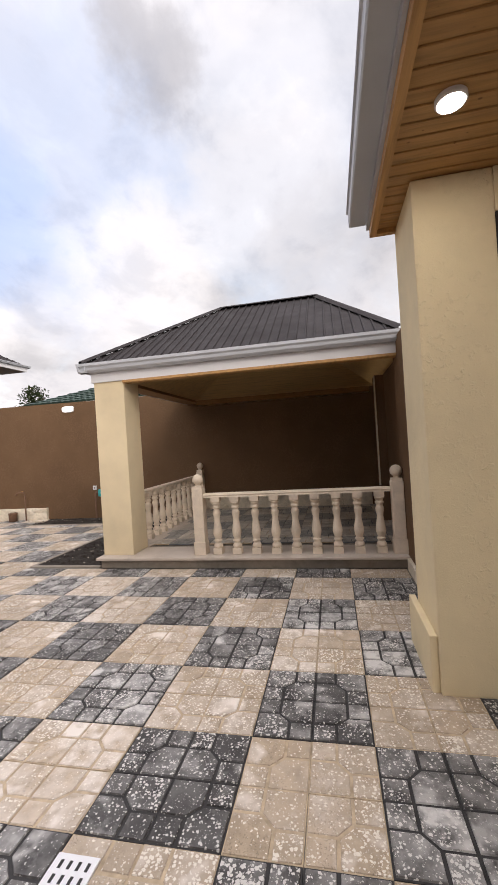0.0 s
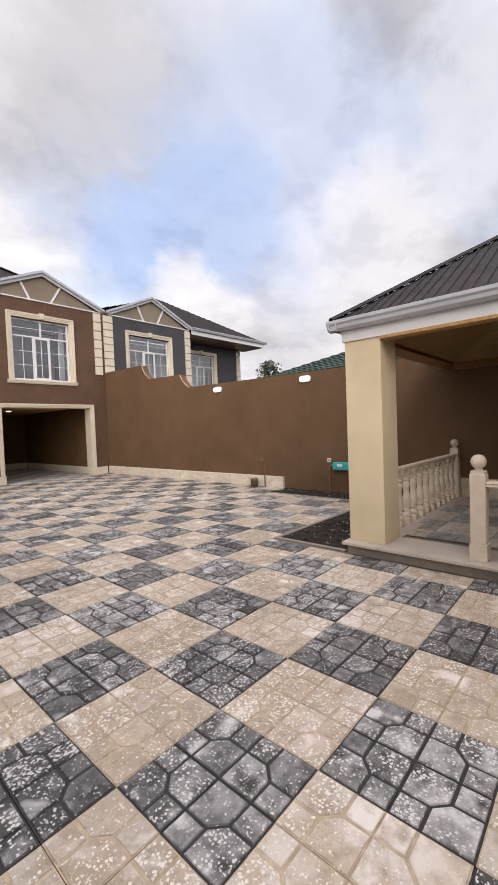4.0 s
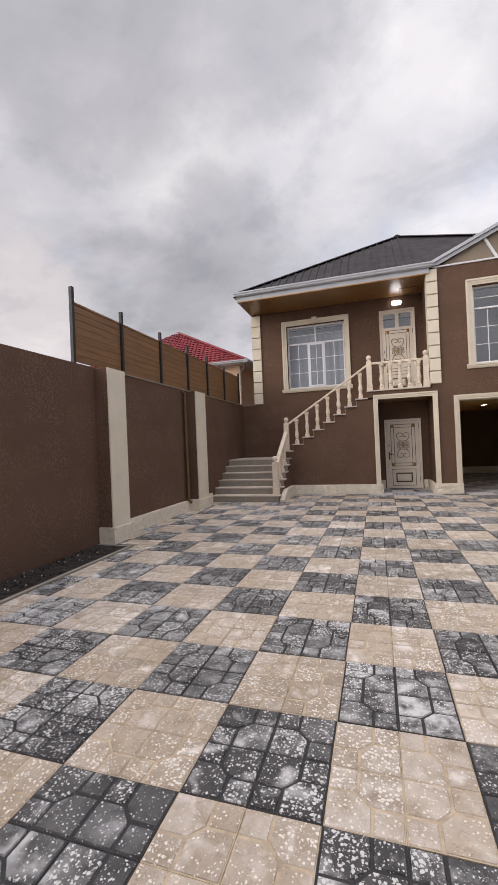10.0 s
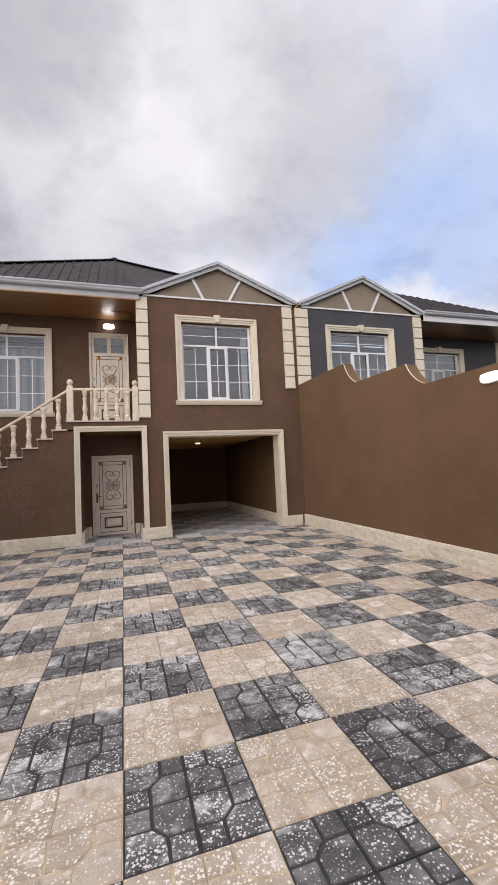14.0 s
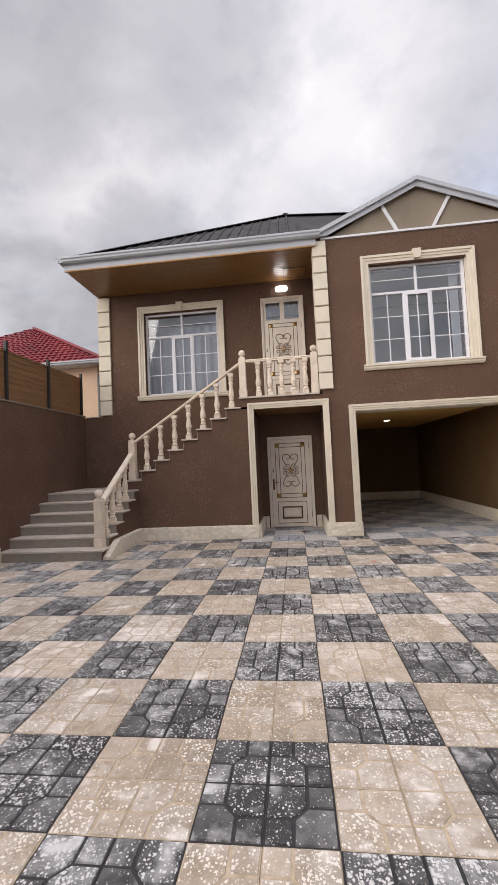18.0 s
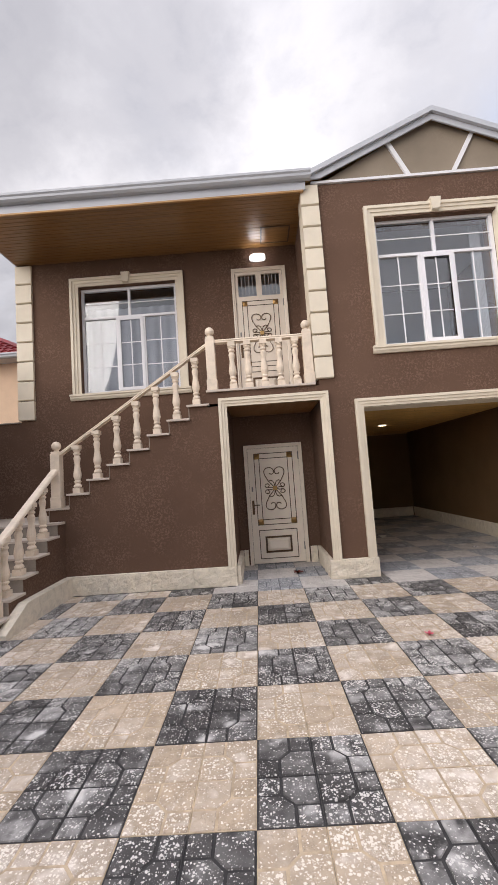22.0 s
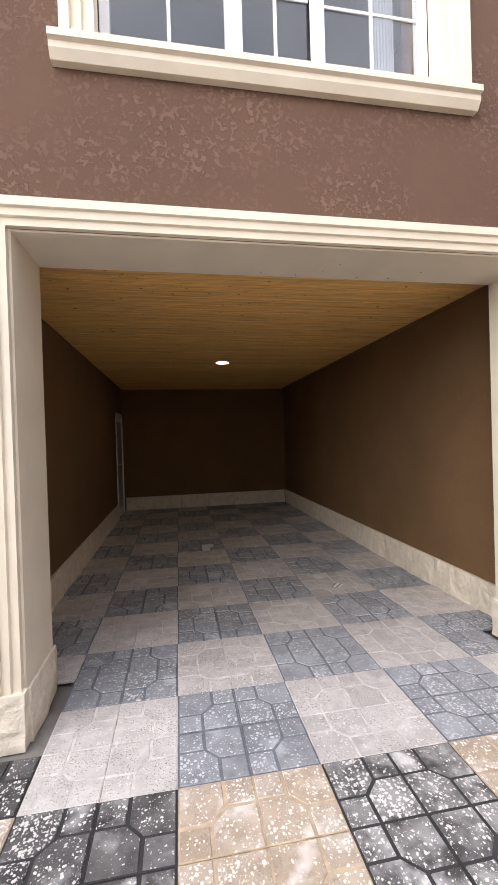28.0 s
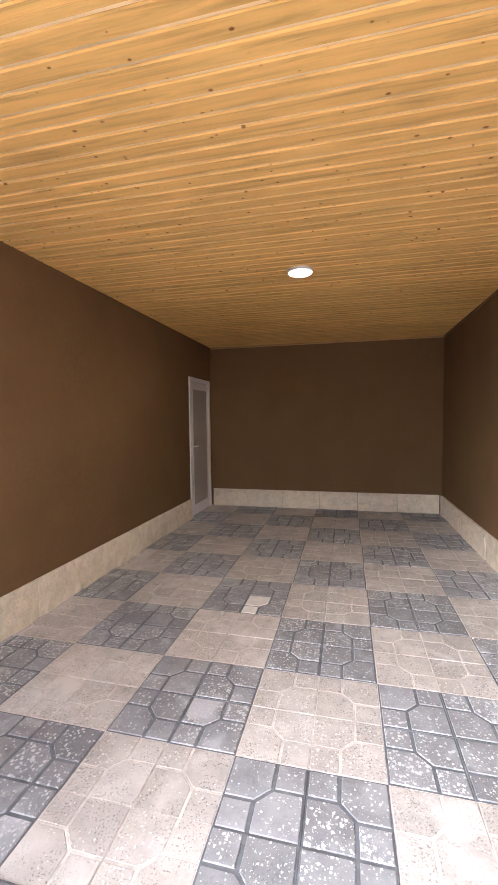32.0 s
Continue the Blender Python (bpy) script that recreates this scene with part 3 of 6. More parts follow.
solid("wall_loggia", boxes(
    (-1.10, 0.03, L, 16.45, 0, 5.72), (0.03, 1.83, L, 16.45, 0, 3.20), (0.03, 1.83, L, 16.45, 5.20, 5.72), (1.83, 2.87, L, 16.45, 0, 5.72),
    (2.87, 3.87, L, 16.45, 0, 2.79), (2.87, 3.87, L, 16.45, 5.31, 5.72), (3.87, 4.30, L, 16.45, 0, 5.72), (4.301, 4.40, L, 16.45, 2.60, 5.72)),
    BROWN, "dark brown stucco wall behind the balcony and stairs", "wall", kind="structure")
solid("wall_house_side", boxes((-1.10, -0.85, 16.45, 21.75, 0, 5.72), (8.0, 8.20, 15.20, 21.75, 2.70, 5.83), (-1.10, 8.20, 21.75, 22.0, 2.60, 5.8)), BROWN, "brown stucco flank walls of the house", "wall", kind="structure")
solid("room_partition", boxes((-0.85, 8.0, 18.6, 18.75, 2.9, 5.7), (-0.85, 8.0, 16.45, 18.6, 2.72, 2.80), (-0.85, 8.0, 15.2, 18.6, 5.735, 5.76)), ROOM, "dim plastered rooms behind the windows", "wall", kind="structure")
solid("wall_garage", boxes((4.10, 4.31, 15.20, 20.58, -0.06, 2.56), (4.10, 4.31, 20.58, 21.45, 1.95, 2.56), (4.10, 4.31, 21.45, 21.51, -0.06, 2.56), (4.10, 4.12, 20.58, 21.45, -0.06, 1.95),
                          (7.765, 8.0, 15.20, 21.51, -0.06, 2.56), (4.10, 8.0, 21.51, 21.75, -0.06, 2.56)),
      BROWN_IN, "smooth dark brown painted walls of the garage", "wall", kind="structure")


def boards(x0, x1, y0, y1, z, pitch, along, thick=0.014, gap=0.009, slope=0.0):
    """Tongued ceiling boards with recessed joints, in one mesh."""
    bm = bmesh.new()
    a0, a1 = (y0, y1) if along == "x" else (x0, x1)
    n = max(1, round((a1 - a0) / pitch))
    p = (a1 - a0) / n
    for i in range(n):
        lo, hi = a0 + i * p + gap / 2, a0 + (i + 1) * p - gap / 2
        pts = [(lo, z + thick), (lo, z + 0.004), (lo + 0.004, z), (hi - 0.004, z), (hi, z + 0.004), (hi, z + thick)]
        if along == "x":
            prism(bm, pts, "x", x0, x1)
        else:
            prism(bm, pts, "y", y0, y1)
    first = len(bm.faces)
    box(bm, x0, x1, y0, y1, z + thick * 0.5, z + 0.05)
    bm.faces.ensure_lookup_table()
    for f in bm.faces[first:]:
        f.material_index = 1
    return bm


solid("ceiling_garage", boards(4.31, 7.765, 15.201, 21.51, 2.487, 0.088, "x", gap=0.013), [PINE_X, PINE_PALE], "varnished knotty pine board ceiling of the garage", "ceiling", kind="structure")
solid("ceiling_niche", boards(2.72, 4.09, F, 15.97, 2.545, 0.09, "x"), [SOFFIT, SOFFIT], "dark stained board ceiling of the recessed entrance", "ceiling", kind="structure")
solid("balcony_slab", boxes((2.44, 4.09, F - 0.01, L, 2.60, 2.765)), BROWN, "brown stuccoed slab carrying the balcony", "slab", kind="structure")
solid("garage_cornice", boxes((4.32, 7.755, 21.485, 21.508, 2.462, 2.485)), PINE_EDGE, "thin pine strip along the garage ceiling", "trim", kind="structure")


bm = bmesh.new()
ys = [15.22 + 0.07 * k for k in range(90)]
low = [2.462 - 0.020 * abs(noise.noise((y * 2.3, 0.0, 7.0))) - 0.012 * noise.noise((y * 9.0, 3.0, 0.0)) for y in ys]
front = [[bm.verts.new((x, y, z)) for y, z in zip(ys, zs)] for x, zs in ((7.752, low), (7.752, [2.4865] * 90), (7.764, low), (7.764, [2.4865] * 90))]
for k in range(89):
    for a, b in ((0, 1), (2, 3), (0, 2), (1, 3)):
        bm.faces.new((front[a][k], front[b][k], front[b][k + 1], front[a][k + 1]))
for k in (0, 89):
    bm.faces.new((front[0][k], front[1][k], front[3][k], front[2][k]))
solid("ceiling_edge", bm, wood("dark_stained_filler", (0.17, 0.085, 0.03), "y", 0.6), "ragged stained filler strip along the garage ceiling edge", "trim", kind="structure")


def plinth_row(ob, axis, a0, a1, face, inward, z1=0.26, z0=0.0, length=0.62, depth=0.06):
    """Rough-faced plinth stones in a row. axis: the way they run; face: the plane of the wall behind; inward: +1 or -1, the side on which they stand proud."""
    n = max(1, round((a1 - a0) / length))
    p = (a1 - a0) / n
    for i in range(n):
        bm = bmesh.new()
        lo, hi = a0 + i * p + 0.002, a0 + (i + 1) * p - 0.002
        d = depth + random.uniform(-0.003, 0.004)
        f0, f1 = sorted((face, face + inward * d))
        front = face + inward * d
        if axis == "x":
            box(bm, lo, hi, f0, f1, z0, z1)
        else:
            box(bm, f0, f1, lo, hi, z0, z1)
        bmesh.ops.subdivide_edges(bm, edges=[e for e in bm.edges if e.calc_length() > 0.12], cuts=7, use_grid_fill=True)
        k = 1 if axis == "x" else 0
        for v in bm.verts:
            if abs(v.co[k] - front) < 1e-4:
                rim = min(v.co[1 - k] - lo, hi - v.co[1 - k], z1 - v.co.z)
                q = (v.co.x * 17, v.co.y * 17, v.co.z * 9 + i * 3.1)
                v.co[k] += inward * (0.013 * noise.noise(q) + 0.008 * noise.noise((q[0] * 2.3, q[1] * 2.3, q[2] * 2.3)) - (0.007 if rim < 0.004 else 0.0))
        part("plinth_stone", bm, PLINTH, ob)


def plinth(name, label, *rows):
    ob = thing(name, label, "plinth", kind="structure")
    for r in rows:
        plinth_row(ob, *r)
    return ob


plinth("plinth_stair", "cream split-face stone plinth under the brown stair wall", ("x", 0.285, 2.72, F, -1))
plinth("plinth_niche", "cream stone plinth round the recessed entrance", ("y", F, 15.96, 2.72, 1), ("y", F, 15.96, 4.09, -1), ("x", 2.785, 2.86, 15.97, -1), ("x", 3.91, 4.025, 15.97, -1))
plinth("plinth_pier", "cream stone plinth blocks at the garage piers", ("x", 4.03, 4.72, F, -1), ("x", 7.54, 8.10, F, -1))
plinth("plinth_garage", "cream split-face stone skirting round the garage", ("y", 15.21, 20.56, 4.31, 1, 0.235, -0.06, 0.5, 0.03), ("x", 4.345, 7.73, 21.51, -1, 0.235, -0.06, 0.6, 0.03), ("y", 15.21, 21.47, 7.765, -1, 0.235, -0.06, 0.5, 0.03))
plinth("plinth_wall_east", "cream stone skirting along the brown boundary wall", ("y", 6.72, 14.74, 8.20, -1, 0.27, 0, 1.1, 0.07))
plinth("plinth_wall_west", "cream stone plinth along the brown boundary wall", ("y", 9.13, 11.86, -1.55, 1, 0.25), ("y", 12.46, 13.16, -1.55, 1, 0.25))

# boundary wall on the sunlit side, stepped in scalloped drops
bm = bmesh.new()
top = [(15.0, 3.70), (12.50, 3.67)]
for k in range(7):
    a = k / 6 * math.pi / 2
    top.append((12.45 - 0.43 * (0.5 * k / 6 + 0.5 * (1 - math.cos(a))), 3.66 - 0.49 * (0.5 * k / 6 + 0.5 * math.sin(a))))
top += [(10.56, 3.145)]
for k in range(7):
    a = k / 6 * math.pi / 2
    top.append((10.50 - 0.42 * (0.5 * k / 6 + 0.5 * (1 - math.cos(a))), 3.14 - 0.42 * (0.5 * k / 6 + 0.5 * math.sin(a))))
top += [(5.0, 2.68), (-9.0, 2.67)]
prism(bm, [(15.0, 0.0)] + top + [(-9.0, 0.0)], "x", 8.20, 8.42)
solid("wall_east", bm, BROWN_E, "tall brown stuccoed boundary wall with scalloped steps", "wall", kind="structure")
bm = bmesh.new()
for seg in (top[2:9], top[10:17]):
    for p, q in zip(seg, seg[1:]):
        prism(bm, [(p[0], p[1] + 0.004), (q[0], q[1] + 0.004), (q[0] - 0.004, q[1] + 0.008), (p[0] - 0.004, p[1] + 0.008)], "x", 8.197, 8.215)
solid("wall_coping", bm, CREAM, "cream edge strips on the scalloped wall steps", "trim", kind="structure")

solid("wall_west", boxes((-1.80, -1.55, -9.0, 16.16, 0, 2.78), (-1.80, -1.10, 16.16, 16.4, 0, 2.74)), BROWN, "dark brown stuccoed boundary wall", "wall", kind="structure")
solid("wall_coping_west", boxes((-1.83, -1.53, 9.1, 16.15, 2.784, 2.805), (-1.53, -1.12, 16.13, 16.40, 2.745, 2.765)), CEMENT, "thin cement coping on the boundary wall", "trim", kind="structure")
for y0, y1 in ((8.66, 9.12), (11.88, 12.44)):
    p = thing("pilaster", "boundary wall pilaster with cream face and brown sides", "pilaster", "pilasters on the boundary wall", kind="structure")
    part("shaft", boxes((-1.549, -1.325, y0, y1, 0.26, 2.76), bevel=0.006), BROWN, p)
    part("face_panel", boxes((-1.324, -1.30, y0 + 0.004, y1 - 0.004, 0.26, 2.762), bevel=0.005), CREAM, p, "cream painted face")
    part("base_block", boxes((-1.549, -1.26, y0 - 0.03, y1 + 0.03, 0, 0.258), bevel=0.010), PLINTH, p, "rough cream stone base")

# closing walls round the place, behind the walk
solid("wall_south", boxes((-1.8, 8.4, -9.25, -9.0, 0, 2.78)), BROWN, "brown boundary wall behind the villa", "wall", kind="structure")

# ---------------------------------------------------------------- openings: casings, windows, doors
STEPPED = [(0.0, 0.0), (0.0, 0.03), (0.035, 0.03), (0.04, 0.045), (0.075, 0.045), (0.08, 0.06), (0.12, 0.06), (0.12, 0.0)]


def opening_trim(name, label, x0, x1, z1, depth, z0=0.255):
    ob = thing(name, label, "trim", kind="structure")
    bm = bmesh.new()
    casing(bm, [(x0, z0), (x0, z1), (x1, z1), (x1, z0)], STEPPED, F)
    part("moulding", bm, CREAM, ob)
    if depth:
        part("reveal", boxes((x0 - 0.006, x0 + 0.012, F + 0.001, F + depth, 0.255, z1), (x1 - 0.012, x1 + 0.006, F + 0.001, F + depth, 0.255, z1), (x0 + 0.0121, x1 - 0.0121, F + 0.001, F + depth, z1 - 0.012, z1 - 0.002)), CREAM, ob)
    return ob


TG = opening_trim("trim_garage", "cream fluted moulding round the garage opening", 4.70, 7.56, 2.395, 0.40)
for x, y in ((5.96, 15.14), (6.18, 15.16), (6.33, 15.09), (6.58, 15.16), (6.79, 15.16), (6.95, 15.05), (6.40, 14.99)):
    bm = bmesh.new()
    lathe(bm, [(0.003, 0.0), (0.0038, 0.002)], x, y, 2.3805, 8)
    part("nail_hole", bm, BLACK, TG, "small dark nail hole")
plinth("plinth_jamb", "cream stone blocks inside the garage opening", ("y", F + 0.001, 15.22, 4.712, 1, 0.254, 0, 0.4, 0.02), ("y", F + 0.001, 15.22, 7.548, -1, 0.254, 0, 0.4, 0.02))
opening_trim("trim_niche", "cream fluted moulding round the recessed entrance", 2.725, 4.085, 2.545, 0)


def window(name, label, x0, x1, z0, z1, wall, y_in=0.10, flush=True):
    """A white plastic window in a cream surround: two lights above, three below, the middle one a sash, thin glazing bars."""
    ob = thing(name, label, "window", kind="structure")
    y = wall + y_in
    fr, mu = 0.05, 0.045
    zt = z0 + (z1 - z0) * 0.715
    xm = (x0 + x1) / 2
    xa, xb = x0 + (x1 - x0) * 0.365, x0 + (x1 - x0) * 0.645
    e = 0.0005
    frame_rows = [(x0, x0 + fr, y, y + 0.07, z0, z1), (x1 - fr, x1, y, y + 0.07, z0, z1), (x0 + fr + e, x1 - fr - e, y, y + 0.07, z0, z0 + fr), (x0 + fr + e, x1 - fr - e, y, y + 0.07, z1 - fr, z1),
                  (x0 + fr + e, x1 - fr - e, y - 0.004, y + 0.068, zt - mu / 2, zt + mu / 2), (xm - mu / 2, xm + mu / 2, y + 0.002, y + 0.066, zt + mu / 2 + e, z1 - fr - e),
                  (xa - mu / 2, xa + mu / 2, y + 0.002, y + 0.066, z0 + fr + e, zt - mu / 2 - e), (xb - mu / 2, xb + mu / 2, y + 0.002, y + 0.066, z0 + fr + e, zt - mu / 2 - e)]
    part("window_frame", boxes(*frame_rows, bevel=0.004), PVC, ob, "white plastic frame")
    lights = [(x0 + fr, xm - mu / 2, zt + mu / 2, z1 - fr, 1, 2), (xm + mu / 2, x1 - fr, zt + mu / 2, z1 - fr, 1, 2),
              (x0 + fr, xa - mu / 2, z0 + fr, zt - mu / 2, 2, 3), (xa + mu / 2, xb - mu / 2, z0 + fr, zt - mu / 2, 2, 3), (xb + mu / 2, x1 - fr, z0 + fr, zt - mu / 2, 2, 3)]
    for i, (a, b, c, d, nx, nz) in enumerate(lights):
        if i == 3:
            s = 0.042
            bm = bmesh.new()
            casing(bm, [(a + s, c + s), (a + s, d - s), (b - s, d - s), (b - s, c + s)], [(0, 0), (0, 0.012), (s + 0.012, 0.012), (s + 0.012, 0)], y - 0.001, closed=True)
            part("sash", bm, PVC, ob, "white opening sash")
            a, b, c, d = a + s, b - s, c + s, d - s
        pane = part("pane", boxes((a, b, y + 0.028, y + 0.034, c, d)), GLASS, ob, "reflecting window pane")
        pane.visible_shadow = False
        bars = [(a + (b - a) * k / nx - 0.009, a + (b - a) * k / nx + 0.009, y + 0.020, y + 0.0279, c, d) for k in range(1, nx)]
        bars += [(a, b, y + 0.0205, y + 0.0275, c + (d - c) * k / nz - 0.008, c + (d - c) * k / nz + 0.008) for k in range(1, nz)]
        for r in bars:
            part("glazing_bar", boxes(r), PVC, pane, "thin white glazing bar")
    # surround
    bm = bmesh.new()
    casing(bm, [(x0 - 0.005, z0 + 0.0), (x0 - 0.005, z1 + 0.01), (x1 + 0.005, z1 + 0.01), (x1 + 0.005, z0 + 0.0)],
           [(0, -y_in), (0, 0.02), (0.05, 0.02), (0.055, 0.035), (0.10, 0.035), (0.105, 0.055), (0.15, 0.055), (0.15, 0.0)], wall)
    part("surround", bm, CREAM, ob, "cream moulded window surround")
    bm = bmesh.new()
    prism(bm, [(wall + 0.08, z0 - 0.002), (wall - 0.085, z0 - 0.012), (wall - 0.085, z0 - 0.045), (wall - 0.065, z0 - 0.052), (wall - 0.065, z0 - 0.082), (wall - 0.04, z0 - 0.12), (wall - 0.001, z0 - 0.12), (wall - 0.001, z0 - 0.003)], "x", x0 - 0.20, x1 + 0.20)
    part("window_sill", bm, CREAM, ob, "moulded cream sill")
    bm = bmesh.new()
    prism(bm, [(xm - 0.055, z1 + 0.02), (xm + 0.055, z1 + 0.02), (xm + 0.08, z1 + 0.20), (xm - 0.08, z1 + 0.20)], "y", wall - 0.09, wall - 0.0005)
    part("keystone", bm, CREAM, ob, "small cream keystone")
    return ob


window("window_2", "large white grid window with cream surround above the garage", 5.12, 6.93, 3.28, 5.25, F)
window("window_1", "large white grid window with cream surround behind the stairs", 0.03, 1.83, 3.20, 5.20, L)


def curtain(x0, x1, y, z0, z1, mat=CURTAIN):
    ob = thing("curtain", "pale gathered curtain hanging behind the window", "curtain", at=(0, 0, 0))
    bm = bmesh.new()
    n = 40
    lo = [bm.verts.new((x0 + (x1 - x0) * i / n, y + 0.03 * math.sin(i * 1.3), z0)) for i in range(n + 1)]
    hi = [bm.verts.new((x0 + (x1 - x0) * i / n, y + 0.02 * math.sin(i * 1.3 + 0.2), z1)) for i in range(n + 1)]
    for i in range(n):
        bm.faces.new((lo[i], lo[i + 1], hi[i + 1], hi[i]))
    part("cloth", bm, mat, ob, smooth=True)


curtain(6.78, 6.95, 15.30, 2.85, 5.3)
curtain(0.0, 1.86, 16.62, 2.85, 4.95, VOILE)


def scrolls(bm, cx, cz, s, y):
    """Wrought scrollwork of two hearts, tip to tip, with side curls."""
    for sx in (-1, 1):
        for sz in (-1, 1):
            heart = [(0.0, 0.02), (0.30, 0.36), (0.46, 0.66)] + [(0.25 + 0.235 * math.cos(radians(a)), 0.80 + 0.2 * math.sin(radians(a))) for a in range(-10, 181, 16)]
            heart += [(0.025, 0.76), (0.06, 0.70), (0.14, 0.675), (0.21, 0.70), (0.235, 0.745)]
            curl = [(0.0, 0.0), (0.02, 0.2), (0.08, 0.34), (0.18, 0.39), (0.27, 0.36), (0.29, 0.31)]
            side = [(0.04, 0.02), (0.22, 0.06), (0.34, 0.05)] + [(0.36 + 0.11 * math.cos(radians(a)), 0.14 + 0.09 * math.sin(radians(a))) for a in range(-60, 190, 25)] + [(0.29, 0.10), (0.34, 0.09)]
            for pts in (heart, curl, side):
                tube(bm, [(cx + sx * s * u, y, cz + sz * s * v) for u, v in pts], 0.008, 5)


def rect_line(bm, x0, x1, z0, z1, y, w=0.013):
    casing(bm, [(x0, z0), (x0, z1), (x1, z1), (x1, z0)], [(0, 0), (0, 0.004), (w, 0.004), (w, 0)], y, closed=True)


def door(name, label, x0, x1, z0, z1, y, transom=0.0):
    ob = thing(name, label, "door", kind="structure")
    bm = bmesh.new()
    casing(bm, [(x0 + 0.06, z0), (x0 + 0.06, z1 - 0.06), (x1 - 0.06, z1 - 0.06), (x1 - 0.06, z0)], [(0, -0.02), (0, 0.02), (0.012, 0.028), (0.03, 0.028), (0.036, 0.04), (0.06, 0.04), (0.06, 0.0), (0.06, -0.03)], y)
    part("door_frame", bm, DOOR_P, ob, "stepped ivory frame")
    a, b, c, d = x0 + 0.064, x1 - 0.064, z0 + 0.012, z1 - 0.064
    leaf_top = d - transom
    body = [(a, b, y + 0.0, y + 0.05, c, leaf_top)]
    xm = (a + b) / 2
    if transom:
        body += [(a, a + 0.05, y, y + 0.05, leaf_top, d), (b - 0.05, b, y, y + 0.05, leaf_top, d), (xm - 0.05, xm + 0.05, y, y + 0.05, leaf_top, d), (a + 0.0501, xm - 0.0501, y, y + 0.05, d - 0.05, d), (xm + 0.0501, b - 0.0501, y, y + 0.05, d - 0.05, d)]
    leaf = part("door_leaf", boxes(*body), DOOR_P, ob, "ivory panelled leaf")
    if transom:
        for u, v in ((a + 0.05, xm - 0.05), (xm + 0.05, b - 0.05)):
            part("pane", boxes((u, v, y + 0.03, y + 0.036, leaf_top, d - 0.05)), GLASS, leaf, "dark glass light")
            for k in (1, 2, 3, 4):
                x = u + (v - u) * k / 5
                part("bar", boxes((x - 0.005, x + 0.005, y + 0.012, y + 0.024, leaf_top, d - 0.05)), GREY_PANEL, leaf, "thin pale bar")
    w, h = b - a, leaf_top - c
    pu0, pu1, pz0, pz1 = a + 0.13 * w, b - 0.13 * w, c + 0.335 * h, leaf_top - 0.05 * h
    bm = bmesh.new()
    rect_line(bm, pu0, pu1, pz0, pz1, y)
    rect_line(bm, pu0 + 0.085, pu1 - 0.085, pz0 + 0.085, pz1 - 0.085, y)
    rect_line(bm, pu0 + 0.01, pu1 - 0.01, c + 0.045 * h, c + 0.28 * h, y)
    part("gilt_line", bm, LINE, leaf, "dark gilt panel lines")
    for u in (pu0 + 0.042, pu1 - 0.042):
        for v in (pz0 + 0.042, pz1 - 0.042):
            bm = bmesh.new()
            q = [bm.verts.new((u + i * 0.045, y - 0.002, v + j * 0.045)) for i, j in ((-1, -1), (1, -1), (1, 1), (-1, 1))]
            t = bm.verts.new((u, y - 0.028, v))
            bm.faces.new(q)
            for k in range(4):
                bm.faces.new((q[k], q[(k + 1) % 4], t))
            part("corner_stud", bm, BRASS, leaf, "brass pyramid stud")
    bm = bmesh.new()
    scrolls(bm, xm, (pz0 + pz1) / 2, min(0.42 * (pz1 - pz0 - 0.2), 0.36), y - 0.008)
    part("scrollwork", bm, IRON, leaf, "wrought bronze scrollwork")
    bm = bmesh.new()
    box(bm, xm - 0.035, xm + 0.035, y - 0.022, y - 0.004, (pz0 + pz1) / 2 - 0.035, (pz0 + pz1) / 2 + 0.035, 0.006)
    part("boss", bm, BRASS, leaf, "square brass boss")
    z_lo, z_hi, half = c + 0.105 * h, c + 0.215 * h, 0.195
    bm = bmesh.new()
    casing(bm, [(xm - half, z_lo), (xm - half, z_hi), (xm + half, z_hi), (xm + half, z_lo)], [(0, 0), (0, 0.012), (0.008, 0.026), (0.016, 0.024), (0.022, 0.012), (0.03, 0.012), (0.03, 0.0)], y, closed=True)
    part("panel_moulding", bm, IRON, leaf, "bronze moulding round the raised panel")
    bm = bmesh.new()
    rings = [[bm.verts.new((xm + i * (half - o), y - out, (z_lo + z_hi) / 2 + j * ((z_hi - z_lo) / 2 - o))) for i, j in ((-1, -1), (1, -1), (1, 1), (-1, 1))] for o, out in ((0.002, 0.001), (0.002, 0.006), (0.045, 0.034), (0.052, 0.034))]
    for r0, r1 in zip(rings, rings[1:]):
        for k in range(4):
            bm.faces.new((r0[k], r0[(k + 1) % 4], r1[(k + 1) % 4], r1[k]))
    bm.faces.new(rings[-1])
    part("raised_panel", bm, DOOR_P, leaf, "bevelled ivory raised panel")
    bm = bmesh.new()
    hx, hz = a + 0.045, c + 0.96
    box(bm, hx - 0.02, hx + 0.02, y - 0.012, y - 0.0005, hz - 0.13, hz + 0.11, 0.004)
    tube(bm, [(hx, y - 0.01, hz + 0.03), (hx, y - 0.045, hz + 0.03), (hx + 0.03, y - 0.05, hz + 0.03), (hx + 0.11, y - 0.045, hz + 0.028)], 0.009, 8)
    part("handle", bm, IRON, leaf, "bronze lever handle on a long plate")
    bm = bmesh.new()
    box(bm, hx - 0.012, hx + 0.012, y - 0.014, y - 0.0005, hz + 0.26, hz + 0.34, 0.003)
    part("lock_plate", bm, ZINC, leaf)
    for z in (c + 0.2, leaf_top - 0.22):
        bm = bmesh.new()
        lathe(bm, [(0.011, 0), (0.011, 0.13)], b - 0.004, y - 0.01, z, 8)
        part("hinge", bm, ZINC, ob, "grey pin hinge")
    return ob


